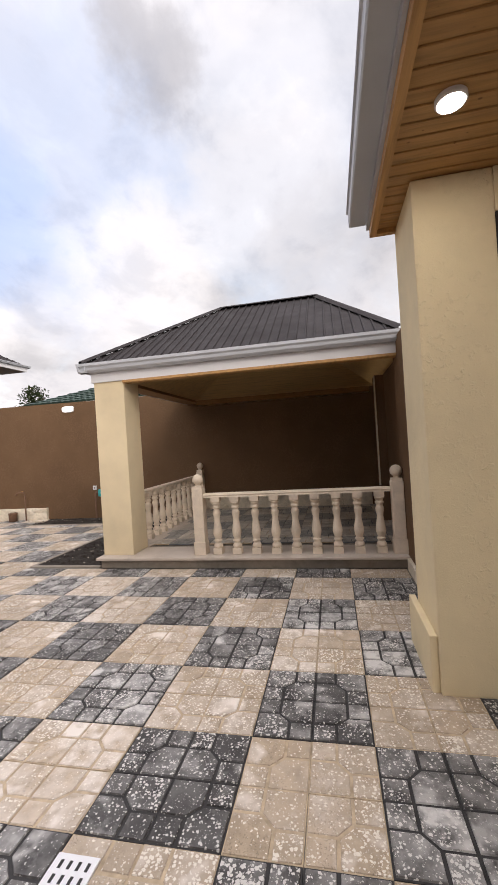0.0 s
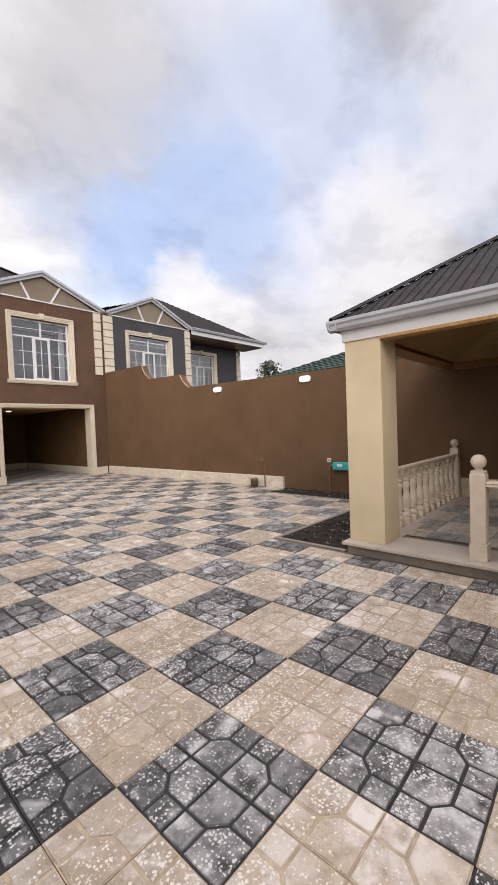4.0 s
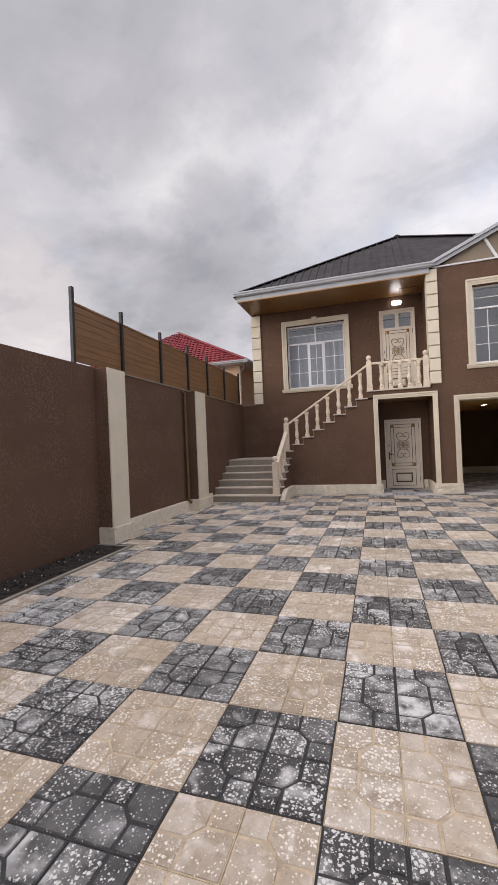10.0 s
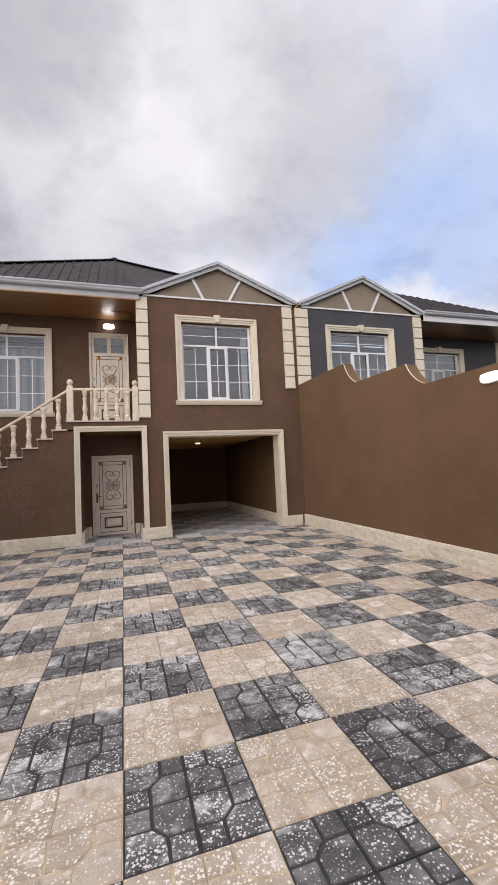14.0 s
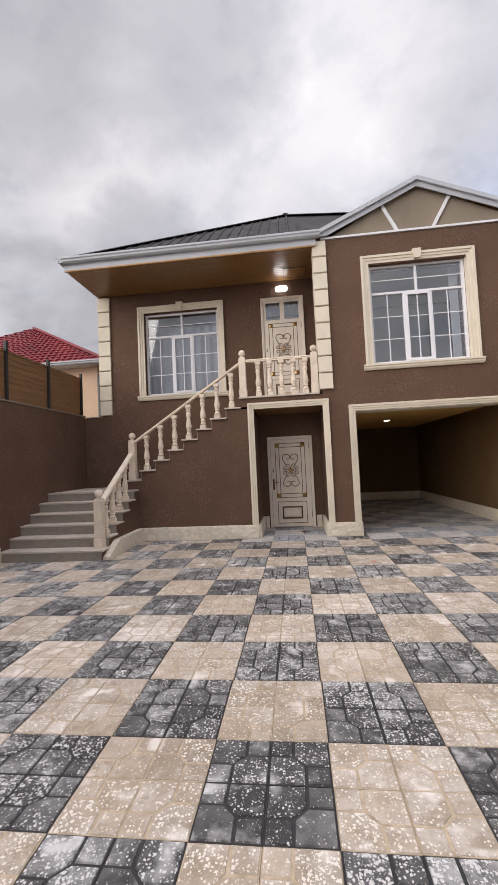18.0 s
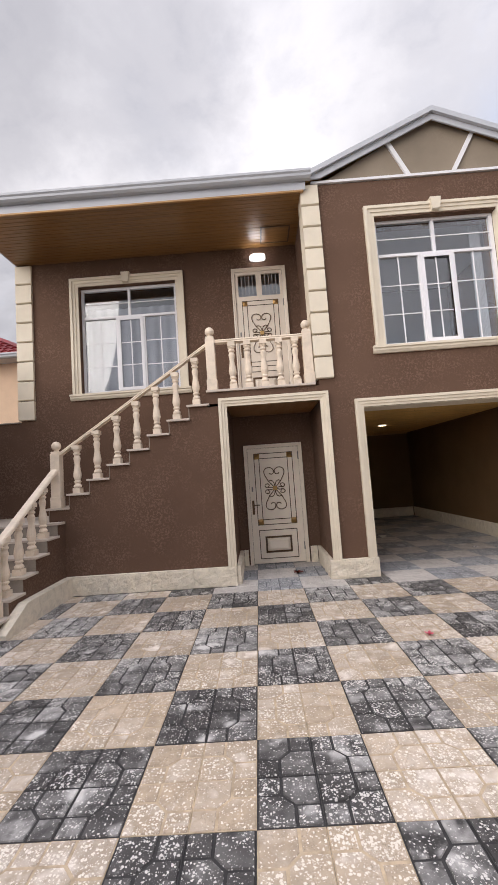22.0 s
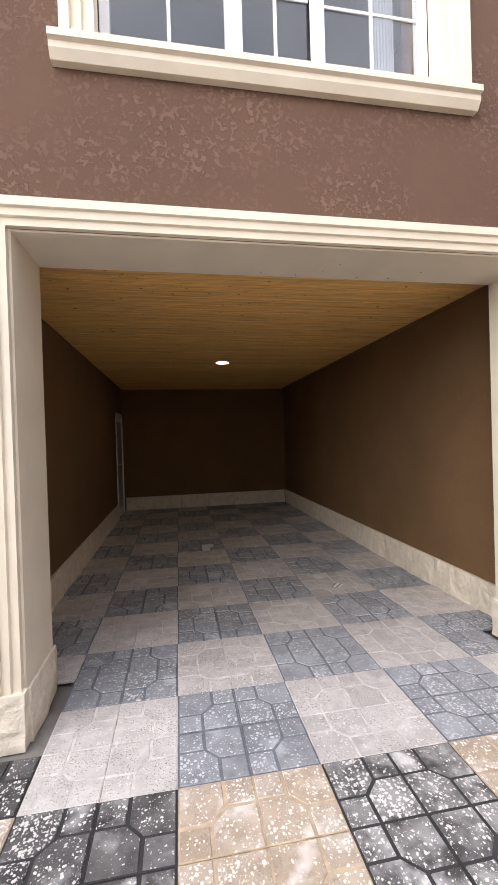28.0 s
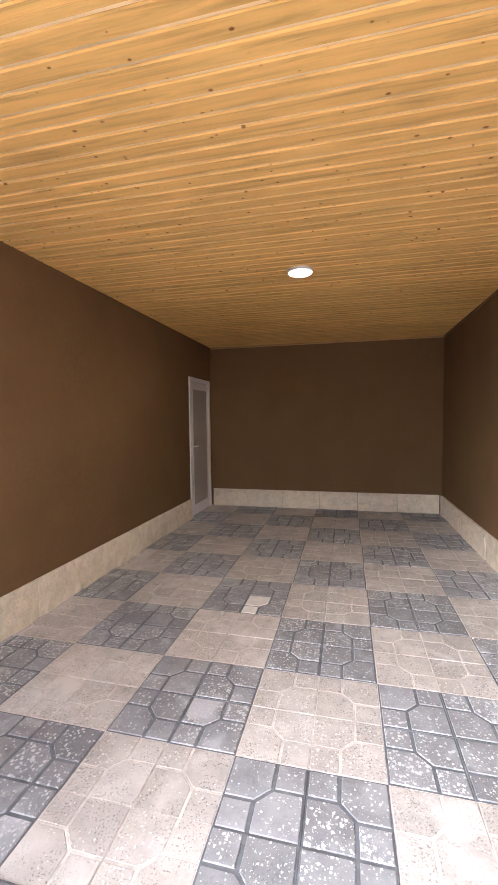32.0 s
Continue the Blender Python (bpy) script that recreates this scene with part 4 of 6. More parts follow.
door("door_1", "closed ivory entrance door with bronze scrollwork in the niche", 2.885, 3.885, 0.005, 2.035, 15.96)
door("door_2", "closed ivory balcony door with bronze scrollwork and glazed transom", 2.875, 3.865, 2.80, 5.305, L - 0.012, 0.46)

# inner garage door, plain white plastic
d3 = thing("door_3", "closed plain white plastic door in the garage wall", "door", kind="structure")
part("door_frame", boxes((4.285, 4.325, 20.582, 20.64, -0.035, 1.948), (4.285, 4.325, 21.39, 21.448, -0.035, 1.948), (4.285, 4.325, 20.6405, 21.3895, 1.89, 1.948), bevel=0.003), PVC, d3)
leaf = part("door_leaf", boxes((4.265, 4.308, 20.645, 21.385, -0.028, 1.885), bevel=0.004), PVC, d3, "white panel leaf")
part("inset_panel", boxes((4.309, 4.313, 20.74, 21.29, 0.12, 1.78), bevel=0.001), GREY_PANEL, leaf, "grey inset panel")
bm = bmesh.new()
box(bm, 4.309, 4.32, 20.67, 20.70, 0.85, 1.03, 0.003)
tube(bm, [(4.318, 20.685, 0.97), (4.36, 20.685, 0.97), (4.362, 20.72, 0.97), (4.358, 20.80, 0.968)], 0.009, 8)
part("handle", bm, WHITE, leaf, "white lever handle")

# ---------------------------------------------------------------- corner stones


def quoins(label, x0, x1, y0, y1, z0, z1, n):
    ob = thing("quoin_column", label, "quoin", "cream corner stones of the house", kind="structure")
    h = (z1 - z0) / n
    for i in range(n):
        bm = bmesh.new()
        prism(bm, [(y0 + 0.0, z0 + i * h + 0.012), (y0 + 0.022, z0 + i * h), (y1, z0 + i * h), (y1, z0 + (i + 1) * h - 0.016), (y0 + 0.018, z0 + (i + 1) * h - 0.016), (y0 + 0.004, z0 + (i + 1) * h - 0.022)], "x", x0, x1)
        part("quoin_stone", bm, CREAM, ob)
    return ob


quoins("column of cream painted corner stones beside the balcony", 4.045, 4.31, F - 0.055, F + 0.30, 2.85, 5.83, 9)
quoins("column of cream corner stones at the outer edge of the front", 7.83, 8.10, F - 0.055, F + 0.0, 3.60, 5.83, 7)
quoins("column of cream corner stones at the loggia end", -1.125, -0.83, L - 0.055, L + 0.30, 2.78, 5.69, 8)

# ---------------------------------------------------------------- stairs
R1, R2 = 1.05 / 6, 1.75 / 9
stair = thing("staircase", "two-flight outdoor staircase with grey-beige stone treads", "stairs")
G1 = 0.285
Y0 = 13.14
prof = [(Y0 + 0.025, 0.0)]
for k in range(5):
    y, z = Y0 + G1 * k, R1 * (k + 1)
    prof += [(y + 0.025, z - 0.031), (y + G1 + 0.025, z - 0.031)]
    part("tread", boxes((-1.549, 0.31, y, y + G1 + 0.024, z - 0.0295, z), bevel=0.006), STEP, stair, "grey-beige stone tread")
    part("riser", boxes((-1.548, 0.277, y + 0.012, y + 0.0245, z - R1 + 0.0005, z - 0.0305)), CEMENT, stair, "grey cement riser")
prof += [(Y0 + 5 * G1 + 0.025, 1.019), (L - 0.002, 1.019), (L - 0.002, 0.0)]
bm = bmesh.new()
prism(bm, prof, "x", -1.547, 0.279)
part("flight_body", bm, BROWN, stair, "brown stuccoed flank of the lower flight")
part("landing_riser", boxes((-1.548, 0.277, Y0 + 5 * G1 + 0.012, Y0 + 5 * G1 + 0.0245, 5 * R1 + 0.0005, 1.0185)), CEMENT, stair, "grey cement riser")
part("landing_slab", boxes((-1.549, 0.31, Y0 + 5 * G1, 14.755, 1.0205, 1.05), (-1.549, 0.055, 14.7551, L - 0.003, 1.0205, 1.05)), STEP, stair, "stone landing slab")
XS = [0.06 + 0.3015 * k for k in range(8)]
pts = [(0.2795, 0.0), (0.2795, 1.0195), (0.062, 1.0195), (0.062, 1.05 + R2 - 0.031)]
for i in range(1, 8):
    pts += [(XS[i], 1.05 + R2 * i - 0.031), (XS[i], 1.05 + R2 * (i + 1) - 0.031)]
pts += [(2.4395, 1.05 + R2 * 8 - 0.031), (2.4395, 0.0)]
bm = bmesh.new()
prism(bm, pts, "y", F, L - 0.004)
part("stair_body", bm, BROWN, stair, "brown stuccoed stair flank")
for i, x in enumerate(XS):
    z = 1.05 + R2 * (i + 1)
    nx = XS[i + 1] if i < 7 else 2.47
    part("tread", boxes((x - 0.03, nx - 0.0005, F - 0.045, L - 0.002, z - 0.0305, z), bevel=0.005), STEP, stair, "grey-beige stone tread")
    part("riser", boxes((x - 0.012, x - 0.0005, F + 0.002, L - 0.003, z - R2 + 0.0005, z - 0.031)), CEMENT, stair, "grey cement riser")
part("balcony_tread", boxes((2.44, 4.04, F - 0.05, L - 0.002, 2.768, 2.80), bevel=0.005), STEP, stair, "stone balcony floor slab")
bm = bmesh.new()
prism(bm, [(13.20, 0), (14.74, 0), (14.74, 0.262), (13.62, 0.262), (13.20, 0.05)], "x", 0.281, 0.398)
part("flank_plinth", bm, PLINTH, stair, "cream stone wedge beside the steps")

BAL = [(0.050, 0.0), (0.050, 0.075), (0.040, 0.082), (0.047, 0.100), (0.044, 0.118), (0.030, 0.140), (0.029, 0.150), (0.040, 0.162), (0.041, 0.176), (0.031, 0.190), (0.040, 0.222), (0.047, 0.262),
       (0.045, 0.300), (0.036, 0.370), (0.029, 0.425), (0.031, 0.455), (0.038, 0.500), (0.040, 0.525), (0.030, 0.556), (0.029, 0.566), (0.041, 0.580), (0.041, 0.598), (0.030, 0.612), (0.036, 0.625), (0.046, 0.642), (0.040, 0.655), (0.048, 0.660), (0.048, 0.72)]


def baluster_mesh(height):
    bm = bmesh.new()
    f = height / 0.72
    lathe(bm, [(r * 1.22, h * f) for r, h in BAL[2:-2]], seg=14)
    box(bm, -0.056, 0.056, -0.056, 0.056, 0.0, 0.078 * f, 0.004)
    box(bm, -0.054, 0.054, -0.054, 0.054, 0.658 * f, height, 0.004)
    me = mesh_of("baluster", bm, LIME)
    return me


def newel(parent, x, y, z, h, label="square stone newel post with ball finial"):
    bm = bmesh.new()
    w = 0.068
    box(bm, x - w - 0.008, x + w + 0.008, y - w - 0.008, y + w + 0.008, z, z + 0.16, 0.006)
    box(bm, x - w, x + w, y - w, y + w, z + 0.158, z + h - 0.04, 0.012)
    prism(bm, [(x - w + 0.01, y - w + 0.01), (x + w - 0.01, y - w + 0.01), (x + w - 0.01, y + w - 0.01), (x - w + 0.01, y + w - 0.01)], "z", z + h - 0.045, z + h - 0.012)
    post = part("newel_post", bm, LIME, parent, label)
    bm = bmesh.new()
    r = 0.068
    lathe(bm, [(0.045, -0.014), (0.032, 0.004), (0.036, 0.016)] + [(r * math.cos(radians(a)), 0.072 + r * math.sin(radians(a))) for a in range(-55, 86, 14)], x, y, z + h, 18)
    part("ball", bm, LIME, post, "turned stone ball", smooth=True)
    return post


def rail_box(bm, p, q, w=0.055, t=0.05):
    """A handrail between two points, plumb at its ends."""
    p, q = Vector(p), Vector(q)
    d = (q - p)
    side = Vector((-d.y, d.x, 0)).normalized() * w
    prof = [(-1.0, 0), (-0.85, t * 0.35), (-1.0, t * 0.6), (-0.7, t), (0.7, t), (1.0, t * 0.6), (0.85, t * 0.35), (1.0, 0)]
    rings = [[bm.verts.new(c + side * s + Vector((0, 0, h))) for s, h in prof] for c in (p, q)]
    for k in range(8):
        bm.faces.new((rings[0][k], rings[0][(k + 1) % 8], rings[1][(k + 1) % 8], rings[1][k]))
    bm.faces.new(rings[0][::-1]), bm.faces.new(rings[1])
    return bm


B72, B70 = baluster_mesh(0.705), baluster_mesh(0.70)


def baluster(parent, me, x, y, z):
    ob = part("baluster", me, LIME, parent)
    ob.location = (x, y, z)
    ob.rotation_euler = (0, 0, random.choice((0, 1, 2, 3)) * math.pi / 2 + random.uniform(-0.03, 0.03))
    return ob


rail = thing("stair_balustrade", "pale limestone balustrade climbing the outdoor stairs", "balustrade")
newel(rail, 0.165, Y0 + 0.20, R1, 0.84)
newel(rail, 0.175, F + 0.03, 1.05 + R2, 0.83)
newel(rail, 2.535, F + 0.03, 2.80, 0.82)
newel(rail, 3.965, F + 0.03, 2.80, 0.82)
for p, q, label in (((0.165, Y0 + 0.27, 0.90), (0.165, F - 0.04, 1.755), "sloping limestone handrail"), ((0.245, F + 0.03, 2.005), (2.467, F + 0.03, 3.46), "sloping limestone handrail"), ((2.605, F + 0.03, 3.505), (3.897, F + 0.03, 3.505), "level limestone handrail")):
    bm = bmesh.new()
    rail_box(bm, p, q)
    part("handrail", bm, LIME, rail, label)
B1 = baluster_mesh(0.665)
for k in range(1, 5):
    baluster(rail, B1, 0.165, Y0 + G1 * k + 0.14, R1 * (k + 1))
for i in range(1, 8):
    baluster(rail, B70, XS[i] + 0.115, F + 0.03, 1.05 + R2 * (i + 1))
for k in range(5):
    baluster(rail, B72, 2.845 + 0.235 * k, F + 0.03, 2.80)

# ---------------------------------------------------------------- roof of the house


def ribbed(name, parent, mat, p0, p1, q0, q1, pitch=0.22, h=0.022, w=0.03):
    """A roof sheet from the eave line p0-p1 to the upper line q0-q1, with ribs that run up the slope."""
    p0, p1, q0, q1 = map(Vector, (p0, p1, q0, q1))
    n_up = (p1 - p0).cross(q0 - p0).normalized()
    if n_up.z < 0:
        n_up = -n_up
    bm = bmesh.new()
    rim = (p0, p1, q1, q0) if (q1 - q0).length > 1e-4 else (p0, p1, q0)
    hi, lo = [bm.verts.new(v) for v in rim], [bm.verts.new(v - n_up * 0.003) for v in rim]
    bm.faces.new(hi), bm.faces.new(lo[::-1])
    for i in range(len(rim)):
        j = (i + 1) % len(rim)
        bm.faces.new((hi[i], lo[i], lo[j], hi[j]))
    sheet = part(name, bm, mat, parent, "dark ribbed roof sheet")
    along = (p1 - p0).normalized()
    n = int((p1 - p0).length / pitch)
    a, b = (q0 - p0).dot(along), (q1 - p0).dot(along)
    full = (p1 - p0).length
    up = (q0 - p0) - along * a
    for i in range(n + 1):
        s = (i + 0.5) * pitch
        if s > full - 0.03:
            break
        f = 1.0
        if s < a:
            f = s / a
        elif s > b:
            f = (full - s) / (full - b) if full > b else 1.0
        if f < 0.03:
            continue
        base = p0 + along * s
        tip = base + up * f
        bm = bmesh.new()
        ring = [[bm.verts.new(c + along * u + n_up * v) for u, v in ((-w, 0.001), (-w * 0.55, h), (w * 0.55, h), (w, 0.001))] for c in (base, tip)]
        for k in range(4):
            bm.faces.new((ring[0][k], ring[0][(k + 1) % 4], ring[1][(k + 1) % 4], ring[1][k]))
        bm.faces.new(ring[0][::-1]), bm.faces.new(ring[1])
        part("rib", bm, mat, sheet)
    return sheet


def ridge_cap(bm, p, q, r=0.06):
    p, q = Vector(p), Vector(q)
    d = (q - p).normalized()
    side = d.cross((0, 0, 1)).normalized()
    up = side.cross(d)
    rings = [[bm.verts.new(c + side * u * r + up * v * r) for u, v in ((-1.6, -0.25), (-0.6, 0.45), (0, 0.6), (0.6, 0.45), (1.6, -0.25))] for c in (p, q)]
    for k in range(4):
        bm.faces.new((rings[0][k], rings[0][k + 1], rings[1][k + 1], rings[1][k]))
    return bm


def gutter_run(bm, p, q, out, plain=False):
    """A box gutter with a moulded or plain front and a rolled lip between two points; out: the level way it faces."""
    p, q, out = Vector(p), Vector(q), Vector(out)
    prof = [(0, 0.0), (0.0, -0.11), (0.07, -0.11), (0.10, -0.085), (0.105, -0.05), (0.125, -0.03), (0.125, 0.004), (0.115, 0.004), (0.112, -0.02), (0.09, -0.045), (0.085, -0.08), (0.012, -0.095), (0.012, 0.0)]
    if plain:
        prof = [(0, 0.0), (0, -0.11), (0.108, -0.11), (0.116, -0.10), (0.116, -0.018), (0.128, -0.012), (0.128, 0.004), (0.110, 0.004), (0.106, -0.098), (0.012, -0.098), (0.012, 0.0)]
    rings = [[bm.verts.new(c + out * o + Vector((0, 0, z))) for o, z in prof] for c in (p, q)]
    m = len(prof)
    for k in range(m):
        bm.faces.new((rings[0][k], rings[0][(k + 1) % m], rings[1][(k + 1) % m], rings[1][k]))
    bm.faces.new(rings[0][::-1]), bm.faces.new(rings[1])
    return bm


def gable_front(name, label, x0, x1, xa, za, ze, wall_y, back_y, wall_mat, sheet):
    """The gable over a projecting front: sloping white barge boards, struts, a recessed tympanum and the two roof slopes."""
    ob = thing(name, label, "gable", kind="structure")
    yf = wall_y - 0.10
    for xe in (x0, x1):
        bm = bmesh.new()
        prism(bm, [(xe, ze + 0.03), (xa, za + 0.03), (xa, za - 0.05), (xe, ze - 0.05)], "y", yf - 0.03, yf + 0.02)
        part("barge_board", bm, GUTTER, ob, "grey sloping barge board")
        bm = bmesh.new()
        s = 1 if xe > xa else -1
        prism(bm, [(xe, ze - 0.052), (xa, za - 0.052), (xa, za - 0.15), (xe - s * 0.22, ze - 0.056)], "y", yf + 0.021, yf + 0.045)
        part("inner_board", bm, GUTTER, ob, "grey inner board")
        ribbed("roof_slope", ob, sheet, (xe, yf + 0.021, ze + 0.004), (xe, back_y, ze + 0.004), (xa, yf + 0.021, za + 0.004), (xa, back_y, za + 0.004), h=0.015)
        bm = bmesh.new()
        prism(bm, [(xe, ze - 0.001), (xa, za - 0.001), (xa, za - 0.05), (xe, ze - 0.05)], "y", yf + 0.046, back_y)
        part("roof_deck", bm, PINE_EDGE, ob)
    bm = bmesh.new()
    prism(bm, [(x0 + 0.12, ze - 0.14), (x1 - 0.12, ze - 0.14), (xa, za - 0.06)], "y", wall_y + 0.02, wall_y + 0.12)
    part("tympanum", bm, TAUPE, ob, "taupe plastered gable panel")
    z_b = ze - 0.07
    part("band", boxes((x0 + 0.10, x1 - 0.10, wall_y - 0.03, wall_y + 0.019, z_b - 0.03, z_b + 0.012), bevel=0.004), WHITE, ob, "white base band")
    for u0, v0, u1, v1 in ((xa - 0.62, za - 0.58, xa - 0.40, z_b + 0.012), (xa + 0.53, za - 0.58, xa + 0.28, z_b + 0.012)):
        bm = bmesh.new()
        f = (v0 + 0.22 - v1) / (v0 + 0.07 - v1)
        u2 = u1 + (u0 - u1) * f
        prism(bm, [(u2 - 0.035, v0 + 0.22), (u2 + 0.035, v0 + 0.22), (u1 + 0.035, v1), (u1 - 0.035, v1)], "y", wall_y - 0.02, wall_y + 0.018)
        part("strut", bm, WHITE, ob, "white slanting strut")
    bm = bmesh.new()
    ridge_cap(bm, (xa, yf + 0.03, za + 0.012), (xa, back_y, za + 0.012), 0.03)
    part("ridge_cap", bm, GUTTER, ob)
    return ob


gable_front("gable_roof", "white-framed gable with taupe panel above the garage wing", 4.12, 8.24, 6.10, 6.83, 5.94, F, 18.2, BROWN, ROOF)

roof = thing("hip_roof", "dark ribbed metal hip roof with grey gutter and wooden soffit", "roof", kind="structure")
E0, EZ, RY, RZ = (-1.14, 14.72), 5.955, 17.6, 8.12
PK = (3.57, RY, RZ)
CR = ((E0[0], E0[1]), (8.24, 14.72), (8.24, 22.0), (E0[0], 22.0))


def on_hip(f):
    """A point of the front slope's right hip, f of the way up."""
    return (8.24 + (PK[0] - 8.24) * f, 14.72 + (RY - 14.72) * f, EZ + (RZ - EZ) * f)


lo_r = on_hip(0.30)
ribbed("front_slope", roof, ROOF, (E0[0], E0[1], EZ), (4.16, E0[1], EZ), PK, PK)
bm = bmesh.new()
vs = [bm.verts.new(p) for p in ((4.16, 14.72, EZ), PK, lo_r, (5.6, 15.2, EZ + 0.3))]
bm.faces.new((vs[0], vs[3], vs[1])), bm.faces.new((vs[3], vs[2], vs[1]))
part("valley_sheet", bm, ROOF, roof)
for nm, k in (("right_slope", 1), ("back_slope", 2), ("side_slope", 3)):
    a, b2 = CR[k], CR[(k + 1) % 4]
    ribbed(nm, roof, ROOF, (*a, EZ), (*b2, EZ), PK, PK, 0.22 if k != 2 else 0.6)
bm = bmesh.new()
ridge_cap(bm, (E0[0], E0[1], EZ + 0.02), (*PK[:2], RZ + 0.02))
ridge_cap(bm, Vector(lo_r) + Vector((0, 0, 0.02)), (*PK[:2], RZ + 0.02))
lathe(bm, [(0.12, -0.06), (0.11, 0.03), (0.05, 0.07), (0.01, 0.075)], PK[0], PK[1], PK[2], 12)
part("ridge_cap", bm, ROOF, roof)
part("fascia", boxes((E0[0], 4.12, 14.70, 14.725, 5.715, 5.90), (E0[0], E0[0] + 0.024, 14.726, 22.0, 5.715, 5.90)), GUTTER, roof, "grey fascia board")
part("eaves_strip", boxes((E0[0] + 0.002, 4.085, 14.698, 14.729, 5.688, 5.7145), bevel=0.002), PINE_EDGE, roof, "varnished pine edge strip")
bm = bmesh.new()
gutter_run(bm, (E0[0] - 0.03, 14.699, 5.95), (4.20, 14.699, 5.95), (0, -1, 0))
gutter_run(bm, (E0[0] - 0.001, 22.0, 5.95), (E0[0] - 0.001, 14.60, 5.95), (-1, 0, 0))
part("gutter", bm, GUTTER, roof, "grey metal eaves gutter")
hatch = thing("roof_hatch", "square access hatch in the brown soffit boards", "hatch")
part("panel", boxes((3.47, 3.93, 15.55, 15.99, 5.697, 5.7045), bevel=0.001), SOFFIT, hatch)
part("frame", boxes((3.445, 3.469, 15.525, 16.015, 5.692, 5.7045), (3.931, 3.955, 15.525, 16.015, 5.692, 5.7045), (3.4695, 3.9305, 15.525, 15.549, 5.692, 5.7045), (3.4695, 3.9305, 15.991, 16.015, 5.692, 5.7045)), LINE, hatch, "thin dark frame")
solid("ceiling_loggia", boards(E0[0] + 0.03, 4.09, 14.73, 16.16, 5.705, 0.09, "x", gap=0.004), [SOFFIT, SOFFIT], "stained brown board soffit over the balcony", "ceiling", kind="structure")

# ---------------------------------------------------------------- gazebo
gz = thing("gazebo", "open garden pavilion with cream pillar and dark metal roof", "pavilion")
part("floor_slab", boxes((4.53, 8.19, -0.73, 3.11, 0.0, 0.108)), CEMENT, gz, "raised cement base")
part("edge_slab", boxes((4.47, 5.03, -0.645, 3.152, 0.109, 0.14), (5.031, 8.19, 2.68, 3.152, 0.109, 0.14), bevel=0.006), STEP, gz, "smooth stone edging")
part("pillar", boxes((4.62, 5.03, 2.70, 3.12, 0.14, 2.40), bevel=0.008), CREAM_SM, gz, "cream plastered square pillar")
part("beam_front", boxes((4.621, 4.82, -0.70, 3.119, 2.401, 2.60)), CREAM, gz, "cream front beam")
part("beam_side", boxes((4.821, 8.19, 2.85, 3.119, 2.401, 2.60)), SOFFIT, gz, "wooden side beam")
part("beam_back", boxes((7.90, 8.18, -0.64, 2.849, 2.34, 2.58)), SOFFIT, gz, "wooden rear beam")
part("fascia_front", boxes((4.598, 4.62, -0.70, 3.143, 2.398, 2.60)), WHITE, gz, "white fascia board")
part("fascia_side", boxes((4.6205, 8.19, 3.121, 3.143, 2.398, 2.60)), WHITE, gz, "white fascia board")
part("trim_board", boxes((4.594, 4.74, -0.70, 2.699, 2.366, 2.3975)), PINE_EDGE, gz, "varnished pine edge strip")
bm = bmesh.new()
gutter_run(bm, (4.597, 3.27, 2.63), (4.597, -0.72, 2.63), (-1, 0, 0))
gutter_run(bm, (8.19, 3.144, 2.63), (4.4725, 3.144, 2.63), (0, 1, 0))
part("gutter", bm, GUTTER, gz, "grey metal eaves gutter")
A, B, C, D = (4.51, 3.23, 2.63), (4.51, -0.72, 2.63), (8.4, -0.72, 2.63), (8.4, 3.23, 2.63)
R0, R1z = (6.37, 1.79, 3.735), (6.37, 0.215, 3.74)
for name, rows in (("roof_front", (B, A, R1z, R0)), ("roof_side", (A, D, R0, R0)), ("roof_back", (D, C, R0, R1z)), ("roof_end", (C, B, R1z, R1z))):
    ribbed(name, gz, ROOF, *rows, pitch=0.112, h=0.016, w=0.014)
bm = bmesh.new()
for p, q in ((A, R0), (B, R1z), (R0, R1z), (D, R0)):
    ridge_cap(bm, Vector(p) + Vector((0, 0, 0.02)), Vector(q) + Vector((0, 0, 0.02)), 0.045)
part("ridge_cap", bm, ROOF, gz)
# sloping boarded ceiling under the rafters
bm = bmesh.new()
for rows in (((4.76, 2.83), (4.76, -0.737), (6.2, 1.4), (6.2, 0.4)), ((4.76, 2.83), (7.88, 2.83), (6.2, 1.4), (6.2, 1.4)), ((7.88, 2.83), (7.88, -0.737), (6.2, 1.4), (6.2, 0.4)), ((4.76, -0.737), (7.88, -0.737), (6.2, 0.4), (6.2, 0.4))):
    (a, b, c, d) = rows
    vs = [bm.verts.new((*a, 2.44)), bm.verts.new((*b, 2.44)), bm.verts.new((*d, 2.99))] + ([bm.verts.new((*c, 2.99))] if c != d else [])
    bm.faces.new(vs)
bmesh.ops.solidify(bm, geom=bm.faces[:], thickness=0.02)
part("ceiling_lining", bm, LINING, gz, "stained board ceiling")
solid("wall_gazebo", boxes((2.80, 4.86, -0.98, -0.65, 0, 2.57), (4.861, 8.19, -0.98, -0.74, 0, 2.57), (8.13, 8.19, -0.739, 2.85, 0.141, 2.34), (6.50, 6.86, -0.739, -0.605, 0.137, 2.432)), BROWN_E, "brown stuccoed walls closing the pavilion", "wall", kind="structure")
plinth("plinth_gazebo", "cream stone skirting inside the pavilion", ("y", -0.6, 2.83, 8.13, -1, 0.46, 0.11, 0.6, 0.025))
solid("corner_strip", boxes((6.485, 6.535, -0.604, -0.582, 0.70, 2.428), bevel=0.004), CREAM, "cream strip on the edge of the brown pavilion pier", "trim", kind="structure")
